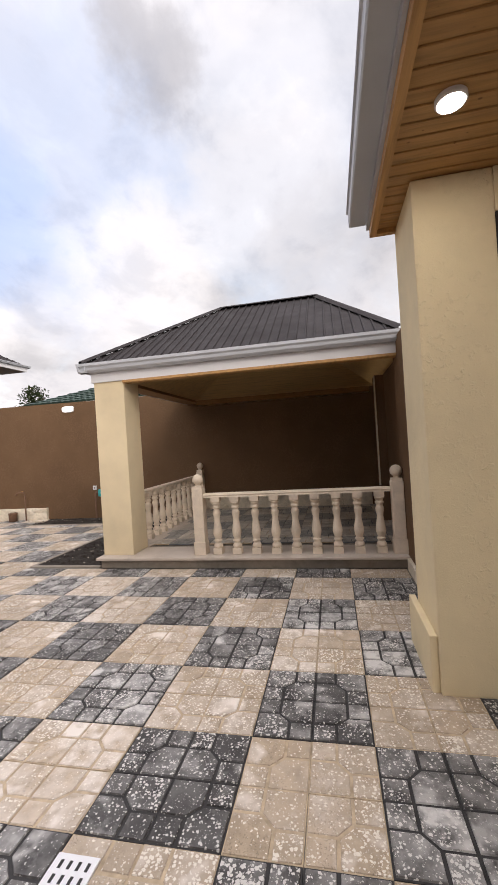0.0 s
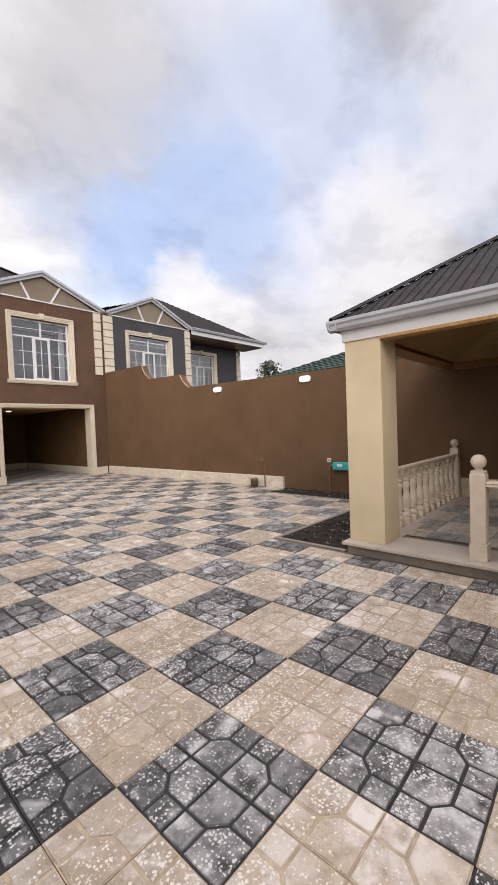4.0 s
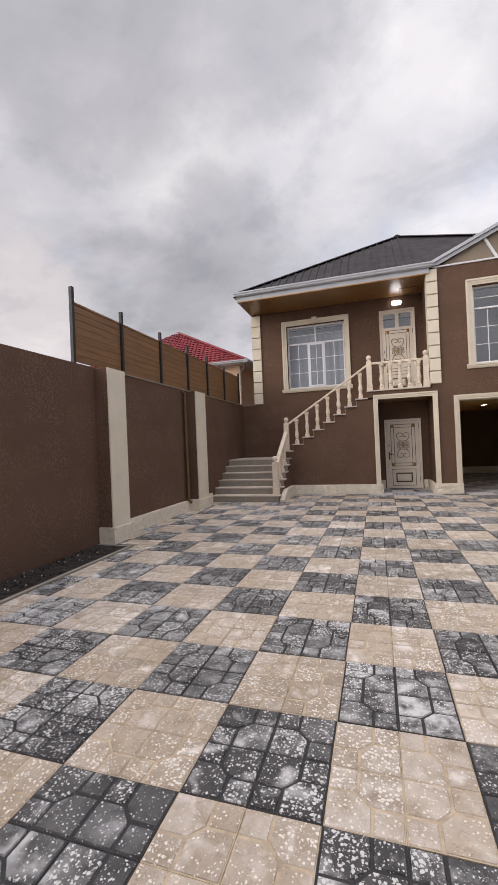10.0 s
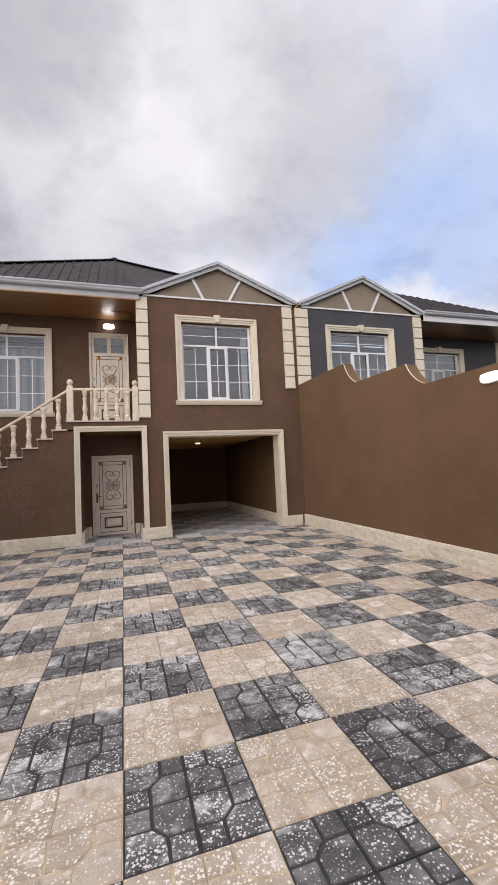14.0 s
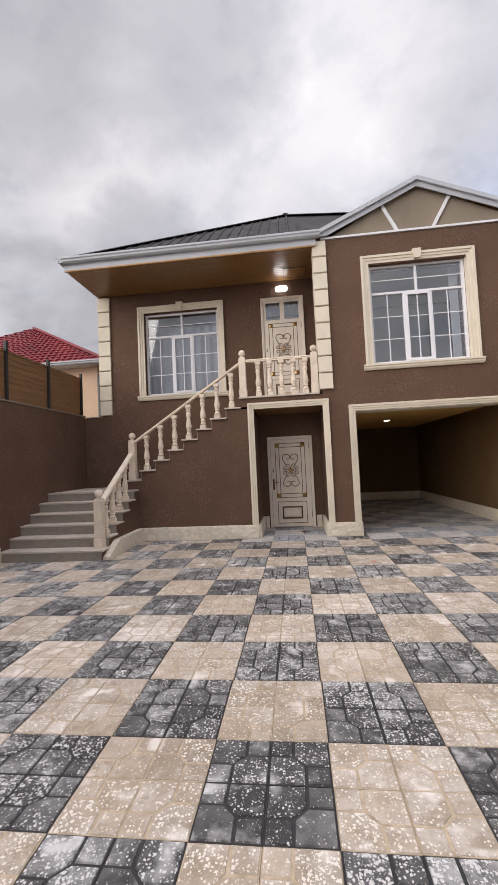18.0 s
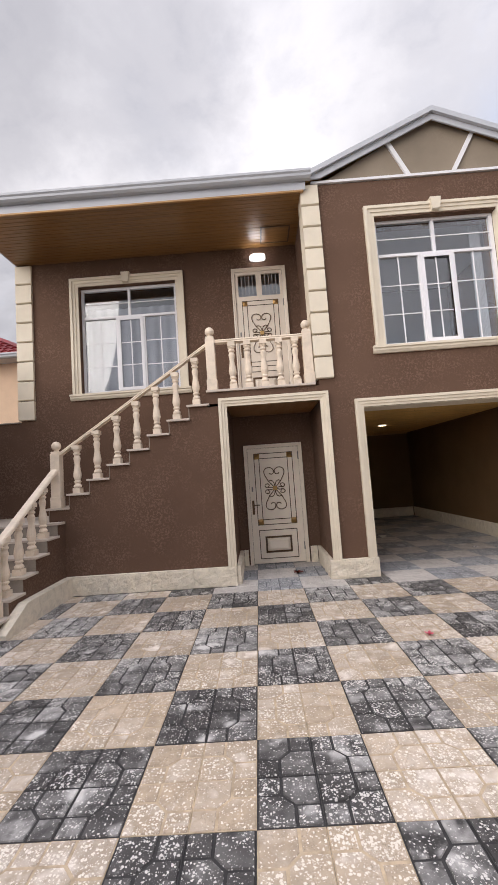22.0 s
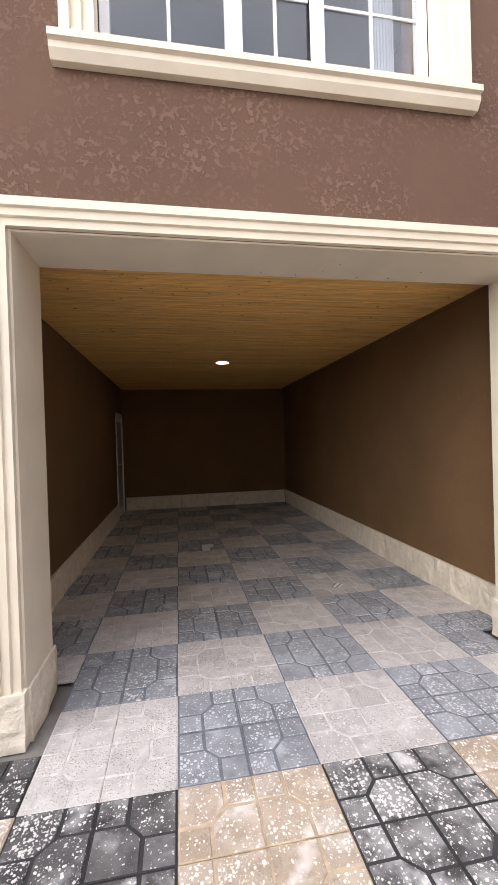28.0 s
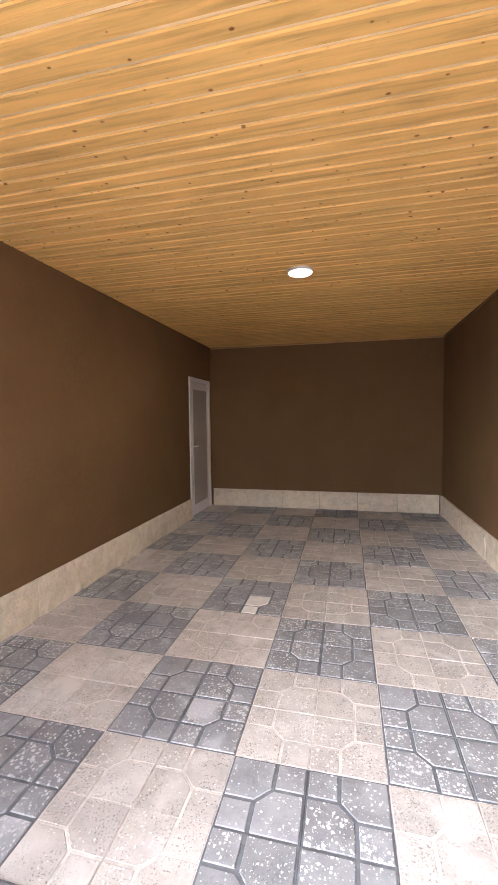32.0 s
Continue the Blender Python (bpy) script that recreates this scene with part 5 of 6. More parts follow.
solid("wall_foot", boxes((2.88, 4.46, -0.648, -0.61, 0, 0.13), bevel=0.004), PLINTH, "low cream skirting stone at the wall foot", "plinth", kind="structure")

grail = thing("gazebo_balustrade", "pale limestone balustrade round the pavilion floor", "balustrade")
newel(grail, 4.66, 1.79, 0.14, 0.86)
newel(grail, 4.66, -0.575, 0.14, 0.86)
newel(grail, 8.04, 2.89, 0.14, 0.86)
bm = bmesh.new()
rail_box(bm, (4.66, 1.72, 0.845), (4.66, -0.50, 0.845))
part("handrail", bm, LIME, grail, "level limestone handrail")
bm = bmesh.new()
rail_box(bm, (5.04, 2.89, 0.845), (7.97, 2.89, 0.845))
part("handrail", bm, LIME, grail, "level limestone handrail")
for k in range(9):
    baluster(grail, B72, 4.66, 1.57 - 0.243 * k, 0.142)
for k in range(11):
    baluster(grail, B72, 5.25 + 0.253 * k, 2.89, 0.142)

# ---------------------------------------------------------------- villa corner beside the start
villa = thing("villa_corner", "cream stuccoed corner of the villa with boarded eaves", "house")
part("pier", boxes((2.225, 2.80, -0.83, -0.405, 0.0, 2.90), bevel=0.012), CREAM_ST, villa, "cream textured stucco pier")
part("pier_base", boxes((2.25, 2.88, -0.4045, -0.36, 0.0, 0.33), bevel=0.008), CREAM_ST, villa, "cream stone base")
part("window_post", boxes((2.235, 2.33, -0.89, -0.835, 0.0, 2.66)), BLACK, villa, "black metal post")
part("glazing", boxes((2.27, 2.28, -3.0, -0.895, 0.05, 2.66)), GLASS, villa, "dark glazed porch side")
part("lintel", boxes((2.225, 2.80, -3.0, -0.831, 2.66, 2.90)), CREAM_ST, villa)
part("porch_wall", boxes((0.15, 2.225, -3.2, -3.0, 0.0, 2.90)), CREAM_ST, villa, "cream stucco porch wall")
solid("ceiling_eaves", boards(0.15, 2.745, -3.0, -0.28, 2.905, 0.095, "y"), [PINE_Y, PINE_Y], "varnished knotty pine board soffit of the villa eaves", "ceiling", kind="structure")
part("edge_board", boxes((0.15, 2.785, -0.279, -0.235, 2.875, 2.99), (2.746, 2.785, -3.0, -0.28, 2.875, 2.99)), PINE_EDGE, villa, "pine edge board")
part("fascia", boxes((0.15, 2.785, -0.234, -0.215, 2.93, 3.10)), GUTTER, villa, "grey fascia board")
bm = bmesh.new()
gutter_run(bm, (0.15, -0.214, 3.08), (2.79, -0.214, 3.08), (0, 1, 0), True)
part("gutter", bm, GUTTER, villa, "grey metal eaves gutter")
ribbed("roof_slope", villa, ROOF, (2.785, -0.2, 3.09), (0.15, -0.2, 3.09), (2.785, -3.2, 4.9), (0.15, -3.2, 4.9))

# ---------------------------------------------------------------- lamps


def round_lamp(name, label, x, y, z, r, mat):
    ob = thing(name, label, "ceiling light")
    bm = bmesh.new()
    lathe(bm, [(r, 0.0), (r, -0.018), (r * 0.92, -0.024), (r * 0.86, -0.024), (r * 0.86, -0.004)], x, y, z, 28)
    part("rim", bm, WHITE, ob, "white round rim")
    bm = bmesh.new()
    lathe(bm, [(r * 0.85, -0.006), (r * 0.85, -0.020), (r * 0.6, -0.027), (0.01, -0.030)], x, y, z, 28)
    part("diffuser", bm, mat, ob, "glowing diffuser", smooth=True)


round_lamp("ceiling_lamp", "lit round flush lamp in the garage ceiling", 6.09, 18.47, 2.486, 0.10, LAMP_WARM)
round_lamp("eaves_lamp", "lit round flush lamp in the villa eaves", 1.68, -0.475, 2.903, 0.066, LAMP_EAVES)


def bulkhead(label, cx, cy, cz, axis, mat):
    """An oval bulkhead wall lamp; axis: the way it faces."""
    ob = thing("wall_lamp", label, "wall light", "oval wall lamps")
    for nm, w, h, d0, d1, m in (("back_plate", 0.15, 0.075, 0.0, 0.025, WHITE), ("diffuser", 0.135, 0.062, 0.026, 0.07, mat)):
        bm = bmesh.new()
        rings = []
        for f, d in ((1.0, d0), (1.0, d1 * 0.6), (0.93, d1 * 0.88), (0.6, d1)):
            ring = []
            for k in range(28):
                a = 6.28318 * k / 28
                u = math.copysign(abs(math.cos(a)) ** 0.55, math.cos(a)) * w * f
                v = math.copysign(abs(math.sin(a)) ** 0.55, math.sin(a)) * h * f
                ring.append(bm.verts.new((cx + u, cy - d, cz + v) if axis == "-y" else (cx - d, cy + u, cz + v)))
            rings.append(ring)
        for a, b in zip(rings, rings[1:]):
            for k in range(28):
                bm.faces.new((a[k], a[(k + 1) % 28], b[(k + 1) % 28], b[k]))
        bm.faces.new(rings[0]), bm.faces.new(rings[-1])
        part(nm, bm, m, ob, smooth=True)


bulkhead("lit white oval lamp above the balcony door", 3.38, L, 5.50, "-y", LAMP_ON)
bulkhead("white oval bulkhead lamp on the boundary wall", 8.20, 8.88, 2.545, "-x", LAMP_DIM)
bulkhead("white oval bulkhead lamp on the boundary wall", 8.20, 6.04, 2.53, "-x", LAMP_DIM)

# ---------------------------------------------------------------- fence on the boundary wall
PY = [8.45, 9.73, 11.14, 12.47, 13.69, 15.0, 16.36]
fence = thing("fence", "horizontal cedar slat fence with black steel posts", "fence")
bm = bmesh.new()
box(bm, -0.028, 0.028, -0.028, 0.028, 0, 1.0, 0.003)
pme = mesh_of("post", bm, BLACK)
for i, y in enumerate(PY):
    o = part("post", pme, BLACK, fence, "black steel post")
    o.location = (-1.75, y, 2.785)
    o.scale = (1, 1, (1.23, 1.22, 1.2, 1.2, 1.18, 1.15, 1.12)[i])
for i in range(6):
    y0, y1 = PY[i] + 0.03, PY[i + 1] - 0.03
    n = 8
    for k in range(n):
        o = part("slat", boxes((-1.785, -1.765, y0, y1, 2.87 + k * 0.112, 2.87 + k * 0.112 + 0.107), bevel=0.003), FENCE_W, fence)
    part("top_rail", boxes((-1.80, -1.755, y0, y1, 3.768, 3.80)), FENCE_W, fence, "weathered top rail")

# drainpipe by the second pilaster
bm = bmesh.new()
tube(bm, [(-1.55, 11.70, 2.74), (-1.49, 11.70, 2.70), (-1.49, 11.70, 1.5), (-1.49, 11.70, 0.27), (-1.42, 11.70, 0.20)], 0.033, 12)
pipe = thing("drainpipe", "brown painted drainpipe on the boundary wall", "pipe")
part("tube", bm, BROWN_IN, pipe, smooth=True)
for z in (0.7, 2.3):
    part("bracket", boxes((-1.548, -1.455, 11.655, 11.745, z, z + 0.025)), BROWN_IN, pipe)

# ---------------------------------------------------------------- small things on the sunny wall
tap = thing("garden_tap", "rusty standpipe with a bent garden tap", "tap")
bm = bmesh.new()
tube(bm, [(8.06, 7.22, 0.0), (8.06, 7.22, 0.62), (8.06, 7.24, 0.66), (8.06, 7.36, 0.665), (8.05, 7.43, 0.65), (8.05, 7.45, 0.60)], 0.014, 8)
part("standpipe", bm, RUST, tap, smooth=True)
bm = bmesh.new()
box(bm, 8.045, 8.075, 7.26, 7.31, 0.68, 0.70, 0.003)
box(bm, 8.055, 8.065, 7.28, 7.29, 0.66, 0.681)
part("tap_handle", bm, BRASS, tap, "small brass handle")
bucket = thing("bucket", "small dented rusty metal bucket on the paving", "bucket")
bm = bmesh.new()
lathe(bm, [(0.085, 0.0), (0.095, 0.19), (0.10, 0.20), (0.095, 0.205), (0.09, 0.195), (0.08, 0.01)], 7.98, 7.50, 0.0, 20)
part("body", bm, RUST, bucket, smooth=True)
bm = bmesh.new()
tube(bm, [(7.98 + 0.098 * math.cos(a), 7.50, 0.20 + 0.03 * math.sin(a)) for a in [k * math.pi / 10 for k in range(11)]], 0.004, 6)
part("handle", bm, ZINC, bucket)
meter = thing("gas_meter", "turquoise gas meter on rusty pipes by the wall", "meter")
bm = bmesh.new()
box(bm, 8.00, 8.16, 4.86, 5.30, 0.505, 0.67, 0.035)
part("case", bm, TURQ, meter)
part("dial_window", boxes((7.992, 7.999, 5.06, 5.18, 0.585, 0.635), bevel=0.002), WHITE, meter, "white counter window")
bm = bmesh.new()
tube(bm, [(8.10, 5.42, -0.02), (8.10, 5.42, 0.57), (8.10, 5.40, 0.60), (8.10, 5.30, 0.60)], 0.018, 8)
part("inlet_pipe", bm, RUST, meter)
bm = bmesh.new()
tube(bm, [(8.06, 4.94, 0.52), (8.06, 4.94, 0.46), (8.08, 4.92, 0.40), (8.08, 4.92, -0.02)], 0.018, 8)
part("outlet_pipe", bm, RUST, meter)
sw = thing("switch_box", "small white outdoor switch box on the wall", "switch")
part("case", boxes((8.165, 8.199, 5.43, 5.51, 0.65, 0.74), bevel=0.005), PVC, sw)
part("rocker", boxes((8.158, 8.164, 5.455, 5.485, 0.675, 0.715), bevel=0.001), ZINC, sw)

# ---------------------------------------------------------------- planting beds


def soil_bed(name, label, x0, x1, y0, y1):
    bm = bmesh.new()
    nx, ny = max(2, int((x1 - x0) / 0.06)), max(2, int((y1 - y0) / 0.06))
    grid = [[None] * (ny + 1) for _ in range(nx + 1)]
    for i in range(nx + 1):
        for j in range(ny + 1):
            x, y = x0 + (x1 - x0) * i / nx, y0 + (y1 - y0) * j / ny
            edge = min(i, j, nx - i, ny - j) == 0
            z = 0.004 if edge else 0.012 + 0.022 * noise.noise((x * 9, y * 9, 1.0)) + 0.02 * noise.noise((x * 3, y * 3, 4.0))
            grid[i][j] = bm.verts.new((x, y, z))
    for i in range(nx):
        for j in range(ny):
            bm.faces.new((grid[i][j], grid[i + 1][j], grid[i + 1][j + 1], grid[i][j + 1]))
    ob = solid(name, bm, SOIL, label, "soil", kind="structure")
    bm = bmesh.new()
    for _ in range(int((x1 - x0) * (y1 - y0) * 110)):
        x, y, r = random.uniform(x0 + 0.04, x1 - 0.04), random.uniform(y0 + 0.04, y1 - 0.04), random.uniform(0.008, 0.03)
        vs = [bm.verts.new((x + r * random.uniform(0.6, 1.2) * dx, y + r * random.uniform(0.6, 1.2) * dy, 0.015 + r * random.uniform(0.3, 0.8) * dz)) for dx, dy, dz in ((1, 0, 0), (-1, 0, 0), (0, 1, 0), (0, -1, 0), (0, 0, 1.4), (0, 0, -1.4))]
        for a, b, c in ((0, 2, 4), (2, 1, 4), (1, 3, 4), (3, 0, 4), (2, 0, 5), (1, 2, 5), (3, 1, 5), (0, 3, 5)):
            bm.faces.new((vs[a], vs[b], vs[c]))
    crumbs = bmesh.new()
    for _ in range(int((x1 - x0) * (y1 - y0) * 30)):
        x, y, r = random.uniform(x0 + 0.04, x1 - 0.04), random.uniform(y0 + 0.04, y1 - 0.04), random.uniform(0.004, 0.013)
        vs = [crumbs.verts.new((x + r * dx * random.uniform(0.6, 1.3), y + r * dy, 0.028 + r * dz)) for dx, dy, dz in ((1, 0, 0), (-1, 0, 0), (0, 1, 0), (0, -1, 0), (0, 0, 0.8), (0, 0, -0.8))]
        for a, b, c in ((0, 2, 4), (2, 1, 4), (1, 3, 4), (3, 0, 4), (2, 0, 5), (1, 2, 5), (3, 1, 5), (0, 3, 5)):
            crumbs.faces.new((vs[a], vs[b], vs[c]))
    o = part("pebbles", crumbs, STEP, ob, "scattered pale pebbles")
    o["kind"] = "stuff"
    o = part("clods", bm, SOIL, ob, "crumbled clods of dark soil")
    o["kind"] = "stuff"
    return ob


soil_bed("bed_gazebo", "bare dark soil strip beside the pavilion", 4.62, 7.50, 3.17, 4.15)
soil_bed("bed_east", "bare dark soil strip along the sunny wall", 7.50, 8.19, 3.36, 6.68)
soil_bed("bed_west", "bare dark soil strip along the shaded wall", -1.54, -0.98, -2.0, 8.56)
solid("bed_kerb", boxes((-0.979, -0.925, -2.0, 8.60, -0.009, 0.012), (-1.54, -0.925, 8.561, 8.60, -0.009, 0.012), (4.56, 4.619, 3.16, 4.20, -0.009, 0.012), (4.62, 7.44, 4.151, 4.20, -0.009, 0.012), (7.44, 7.499, 4.201, 6.72, -0.009, 0.012), bevel=0.003), CEMENT, "narrow cement kerbs along the soil beds", "kerb", kind="structure")

# ---------------------------------------------------------------- neighbouring houses
nb = thing("neighbour_house", "grey twin house beyond the boundary wall with cream corner stones", "house")
part("wall", boxes((8.43, 9.20, F, 15.2, 0, 5.83), (9.20, 11.25, F, 15.2, 0, 3.24), (9.20, 11.25, F, 15.2, 5.24, 5.83), (11.25, 12.30, F, 15.2, 0, 5.83), (12.05, 12.30, 15.2, L, 0, 5.83),
                   (12.30, 13.30, L, 16.45, 0, 5.72), (13.30, 15.10, L, 16.45, 0, 3.2), (13.30, 15.10, L, 16.45, 5.2, 5.72), (15.10, 17.0, L, 16.45, 0, 5.72), (16.8, 17.0, 16.451, 22, 0, 5.72), (8.43, 17.0, 20, 20.2, 0, 5.7)), GREY_ST, nb, "dark grey stucco wall")
window("window_3", "white grid window in the grey house", 9.27, 11.18, 3.28, 5.25, F)
window("window_4", "white grid window in the grey house loggia", 13.32, 15.08, 3.20, 5.20, L)
quoins("column of cream corner stones on the grey house", 8.206, 8.58, F - 0.055, F, 3.70, 5.83, 8)
quoins("column of cream corner stones on the grey house", 12.05, 12.33, F - 0.055, F, 2.9, 5.83, 9)
quoins("column of cream corner stones on the grey house", 16.75, 17.03, L - 0.055, L, 2.9, 5.70, 8)
gable_front("gable_roof", "white-framed gable with taupe panel on the grey house", 8.32, 12.42, 10.37, 6.88, 5.95, F, 18.2, GREY_ST, ROOF)
NP = (12.75, 17.6, 8.0)
ribbed("front_slope", nb, ROOF, (12.40, 14.72, 5.99), (17.45, 14.72, 5.99), NP, NP)
ribbed("right_slope", nb, ROOF, (17.45, 14.72, 5.99), (17.45, 22.0, 5.99), NP, NP, 0.6)
ribbed("side_slope", nb, ROOF, (8.35, 22.0, 5.99), (8.35, 15.4, 6.2), NP, NP)
bm = bmesh.new()
vs = [bm.verts.new(p) for p in ((12.40, 14.72, 5.99), NP, (8.6, 15.4, 6.2))]
bm.faces.new(vs)
part("valley_sheet", bm, ROOF, nb)
part("room_back", boxes((8.5, 16.8, 17.4, 17.5, 2.9, 5.7), (8.5, 16.8, 15.21, 17.4, 5.735, 5.76), (8.5, 12.05, 15.21, 17.4, 2.7, 2.8), (12.3, 16.8, 16.46, 17.4, 2.7, 2.8), (8.44, 8.5, 15.21, 17.4, 2.7, 5.7)), ROOM, nb, "dim plastered rooms")
part("soffit", boxes((12.30, 17.40, 14.74, 16.16, 5.70, 5.73)), SOFFIT, nb, "stained board soffit")
part("fascia", boxes((12.40, 17.45, 14.70, 14.725, 5.70, 5.93)), WHITE, nb, "white fascia board")
bm = bmesh.new()
gutter_run(bm, (12.36, 14.699, 5.99), (17.55, 14.699, 5.99), (0, -1, 0))
part("gutter", bm, GUTTER, nb, "grey metal gutter")

rh = thing("red_roof_house", "peach plastered house with a red tile-sheet roof", "house")
part("wall", boxes((-10.5, -2.42, 18.6, 26, 0, 4.66)), PEACH, rh, "peach plaster wall")


def tile_sheet(bm, p0, p1, q0, q1, step=0.34, pitch=0.2):
    """Pressed tile sheet: steps across the slope and rolls along it."""
    p0, p1, q0, q1 = map(Vector, (p0, p1, q0, q1))
    up = (p1 - p0).cross(q0 - p0).normalized()
    if up.z < 0:
        up = -up
    rows = max(2, int((q0 - p0).length / step))
    for r in range(rows):
        f, g = r / rows, (r + 1) / rows
        a, b, c, d = p0.lerp(q0, f), p1.lerp(q1, f), p0.lerp(q0, g), p1.lerp(q1, g)
        n = max(1, int((b - a).length / pitch)) * 3
        lo, hi = [], []
        for i in range(n + 1):
            h = up * (0.03 * abs(math.sin(math.pi * i / 3)))
            lo.append(bm.verts.new(a.lerp(b, i / n) + h + up * 0.03))
            hi.append(bm.verts.new(c.lerp(d, i / n) + h))
        for i in range(n):
            bm.faces.new((lo[i], lo[i + 1], hi[i + 1], hi[i]))
        drop = [bm.verts.new(v.co - up * 0.075) for v in lo]
        for i in range(n):
            bm.faces.new((drop[i], drop[i + 1], lo[i + 1], lo[i]))
    return bm


bm = bmesh.new()
tile_sheet(bm, (-11.2, 18.2, 4.74), (-2.02, 18.2, 4.74), (-6.75, 21.8, 7.22), (-6.62, 21.8, 7.22))
tile_sheet(bm, (-2.02, 18.2, 4.74), (-2.02, 26.4, 4.74), (-6.62, 21.8, 7.22), (-6.62, 22.0, 7.22))
part("roof", bm, REDROOF, rh, "red pressed tile-sheet roof")
bm = bmesh.new()
ridge_cap(bm, (-2.02, 18.2, 4.80), (-6.62, 21.8, 7.27), 0.07)
part("ridge_cap", bm, REDROOF, rh)
part("eaves_board", boxes((-11.2, -2.02, 18.2, 18.6, 4.661, 4.705), (-2.42, -2.02, 18.61, 26.4, 4.661, 4.705)), WHITE, rh, "white boxed eaves")
bm = bmesh.new()
gutter_run(bm, (-11.2, 18.199, 4.76), (-1.91, 18.199, 4.76), (0, -1, 0))
gutter_run(bm, (-2.019, 26, 4.76), (-2.019, 18.09, 4.76), (1, 0, 0))
part("gutter", bm, GUTTER, rh, "pale metal gutter")
bm = bmesh.new()
tube(bm, [(-2.05, 18.12, 4.66), (-2.10, 18.3, 4.50), (-2.36, 18.54, 4.35), (-2.36, 18.54, 0.2)], 0.045, 8)
part("downpipe", bm, ZINC, rh, "grey downpipe")

gh = thing("green_roof_house", "low house with a dark green tile-sheet roof beyond the wall", "house")
part("wall", boxes((11.3, 19.7, 0.6, 9.3, 0, 3.05)), PEACH, gh, "pale plaster wall")
bm = bmesh.new()
tile_sheet(bm, (11.0, 9.6, 3.10), (11.0, 0.3, 3.10), (15.2, 5.4, 4.75), (15.2, 4.4, 4.75))
tile_sheet(bm, (20, 9.6, 3.10), (11.0, 9.6, 3.10), (15.4, 5.4, 4.75), (15.2, 5.4, 4.75))
tile_sheet(bm, (11.0, 0.3, 3.10), (20.0, 0.3, 3.10), (15.2, 4.4, 4.75), (15.4, 4.4, 4.75))
part("roof", bm, GREENROOF, gh, "dark green tile-sheet roof")
part("eaves_board", boxes((11.0, 20.0, 0.3, 9.6, 3.05, 3.085)), WHITE, gh, "white eaves board")

# tree beyond the wall
tree = thing("tree", "dark evergreen tree top behind the boundary wall", "tree", at=(0, 0, 0))
TX, TY = 17.2, 14.2
bm = bmesh.new()
tube(bm, [(TX, TY, 0), (TX + 0.05, TY, 1.2), (TX - 0.05, TY + 0.05, 2.6), (TX, TY, 4.0)], 0.12, 8)
for k in range(9):
    a, z = k * 2.4, 1.8 + 0.24 * k
    tube(bm, [(TX, TY, z), (TX + 0.5 * math.cos(a), TY + 0.5 * math.sin(a), z + 0.3), (TX + 0.95 * math.cos(a), TY + 0.95 * math.sin(a), z + 0.75)], 0.03, 5)
part("trunk", bm, BARK, tree)
bm = bmesh.new()
rnd = random.Random(5)
for _ in range(2600):
    a, u = rnd.uniform(0, 6.283), rnd.random() ** 0.5
    z = rnd.uniform(2.0, 4.75)
    rad = (1.35 - 0.28 * (z - 2.0)) * (0.75 + 0.35 * math.sin(a * 3 + z * 2))
    c = Vector((TX + rad * u * math.cos(a), TY + rad * u * math.sin(a), z + 0.15 * math.sin(5 * a)))
    d = Vector((rnd.uniform(-1, 1), rnd.uniform(-1, 1), rnd.uniform(-0.4, 1))).normalized()
    s = d.cross((0.3, 0.5, 0.8)).normalized()
    w = rnd.uniform(0.05, 0.10)
    q = [bm.verts.new(v) for v in (c, c + d * w + s * w * 0.4, c + d * w * 2.1, c + d * w - s * w * 0.4)]
    bm.faces.new(q)
part("crown", bm, LEAF, tree, "dense dark leaves")

# ---------------------------------------------------------------- litter and drains on the paving
dr = thing("floor_drain", "white slotted plastic drain cover set in the paving", "drain")
bm = bmesh.new()
box(bm, 0.94, 1.12, 1.03, 1.20, -0.012, 0.010, 0.003)
part("cover", bm, PVC, dr)
for i in range(3):
    for j in range(4):
        part("slot", boxes((0.965 + 0.05 * i, 0.995 + 0.05 * i, 1.052 + 0.036 * j, 1.064 + 0.036 * j, 0.0102, 0.0112)), BLACK, dr, "dark slot")


def crumple(name, label, cat, x, y, z, r, mat, seed):
    rn = random.Random(seed)
    bm = bmesh.new()
    for k in range(5):
        a = k * 1.256 + rn.uniform(-0.3, 0.3)
        pts = []
        for i in range(4):
            f = i / 3
            for s in (-1, 1):
                w = r * 0.32 * math.sin(math.pi * (0.15 + 0.75 * f))
                pts.append(bm.verts.new((x + math.cos(a) * r * f - math.sin(a) * w * s, y + math.sin(a) * r * f + math.cos(a) * w * s, z + 0.006 + r * 0.5 * f * (1 - 0.5 * f) + rn.uniform(0, 0.008))))
        for i in range(3):
            bm.faces.new((pts[2 * i], pts[2 * i + 1], pts[2 * i + 3], pts[2 * i + 2]))
    bmesh.ops.solidify(bm, geom=bm.faces[:], thickness=0.0015)
    solid(name, bm, mat, label, cat)


crumple("fallen_flower", "crumpled pink-red flower lying on the paving", "flower", 4.53, 12.69, 0.006, 0.042, RED_P, 3)
crumple("dry_leaf", "curled red-brown dry leaf on the paving", "leaf", 3.61, 15.19, 0.006, 0.085, painted("dry_leaf", (0.20, 0.045, 0.035), 0.7, 0.2, 0.001, 40.0), 8)
br = thing("metal_bracket", "small bent steel bracket lying on the garage floor", "bracket", at=(6.89, 16.39, -0.026))
br.rotation_euler = (0, 0, -0.785)
part("plate", boxes((-0.030, -0.004, -0.050, 0.050, 0.004, 0.009), bevel=0.002), WHITE, br)
part("channel", boxes((0.012, 0.030, -0.050, 0.050, 0.004, 0.009), bevel=0.002), WHITE, br)
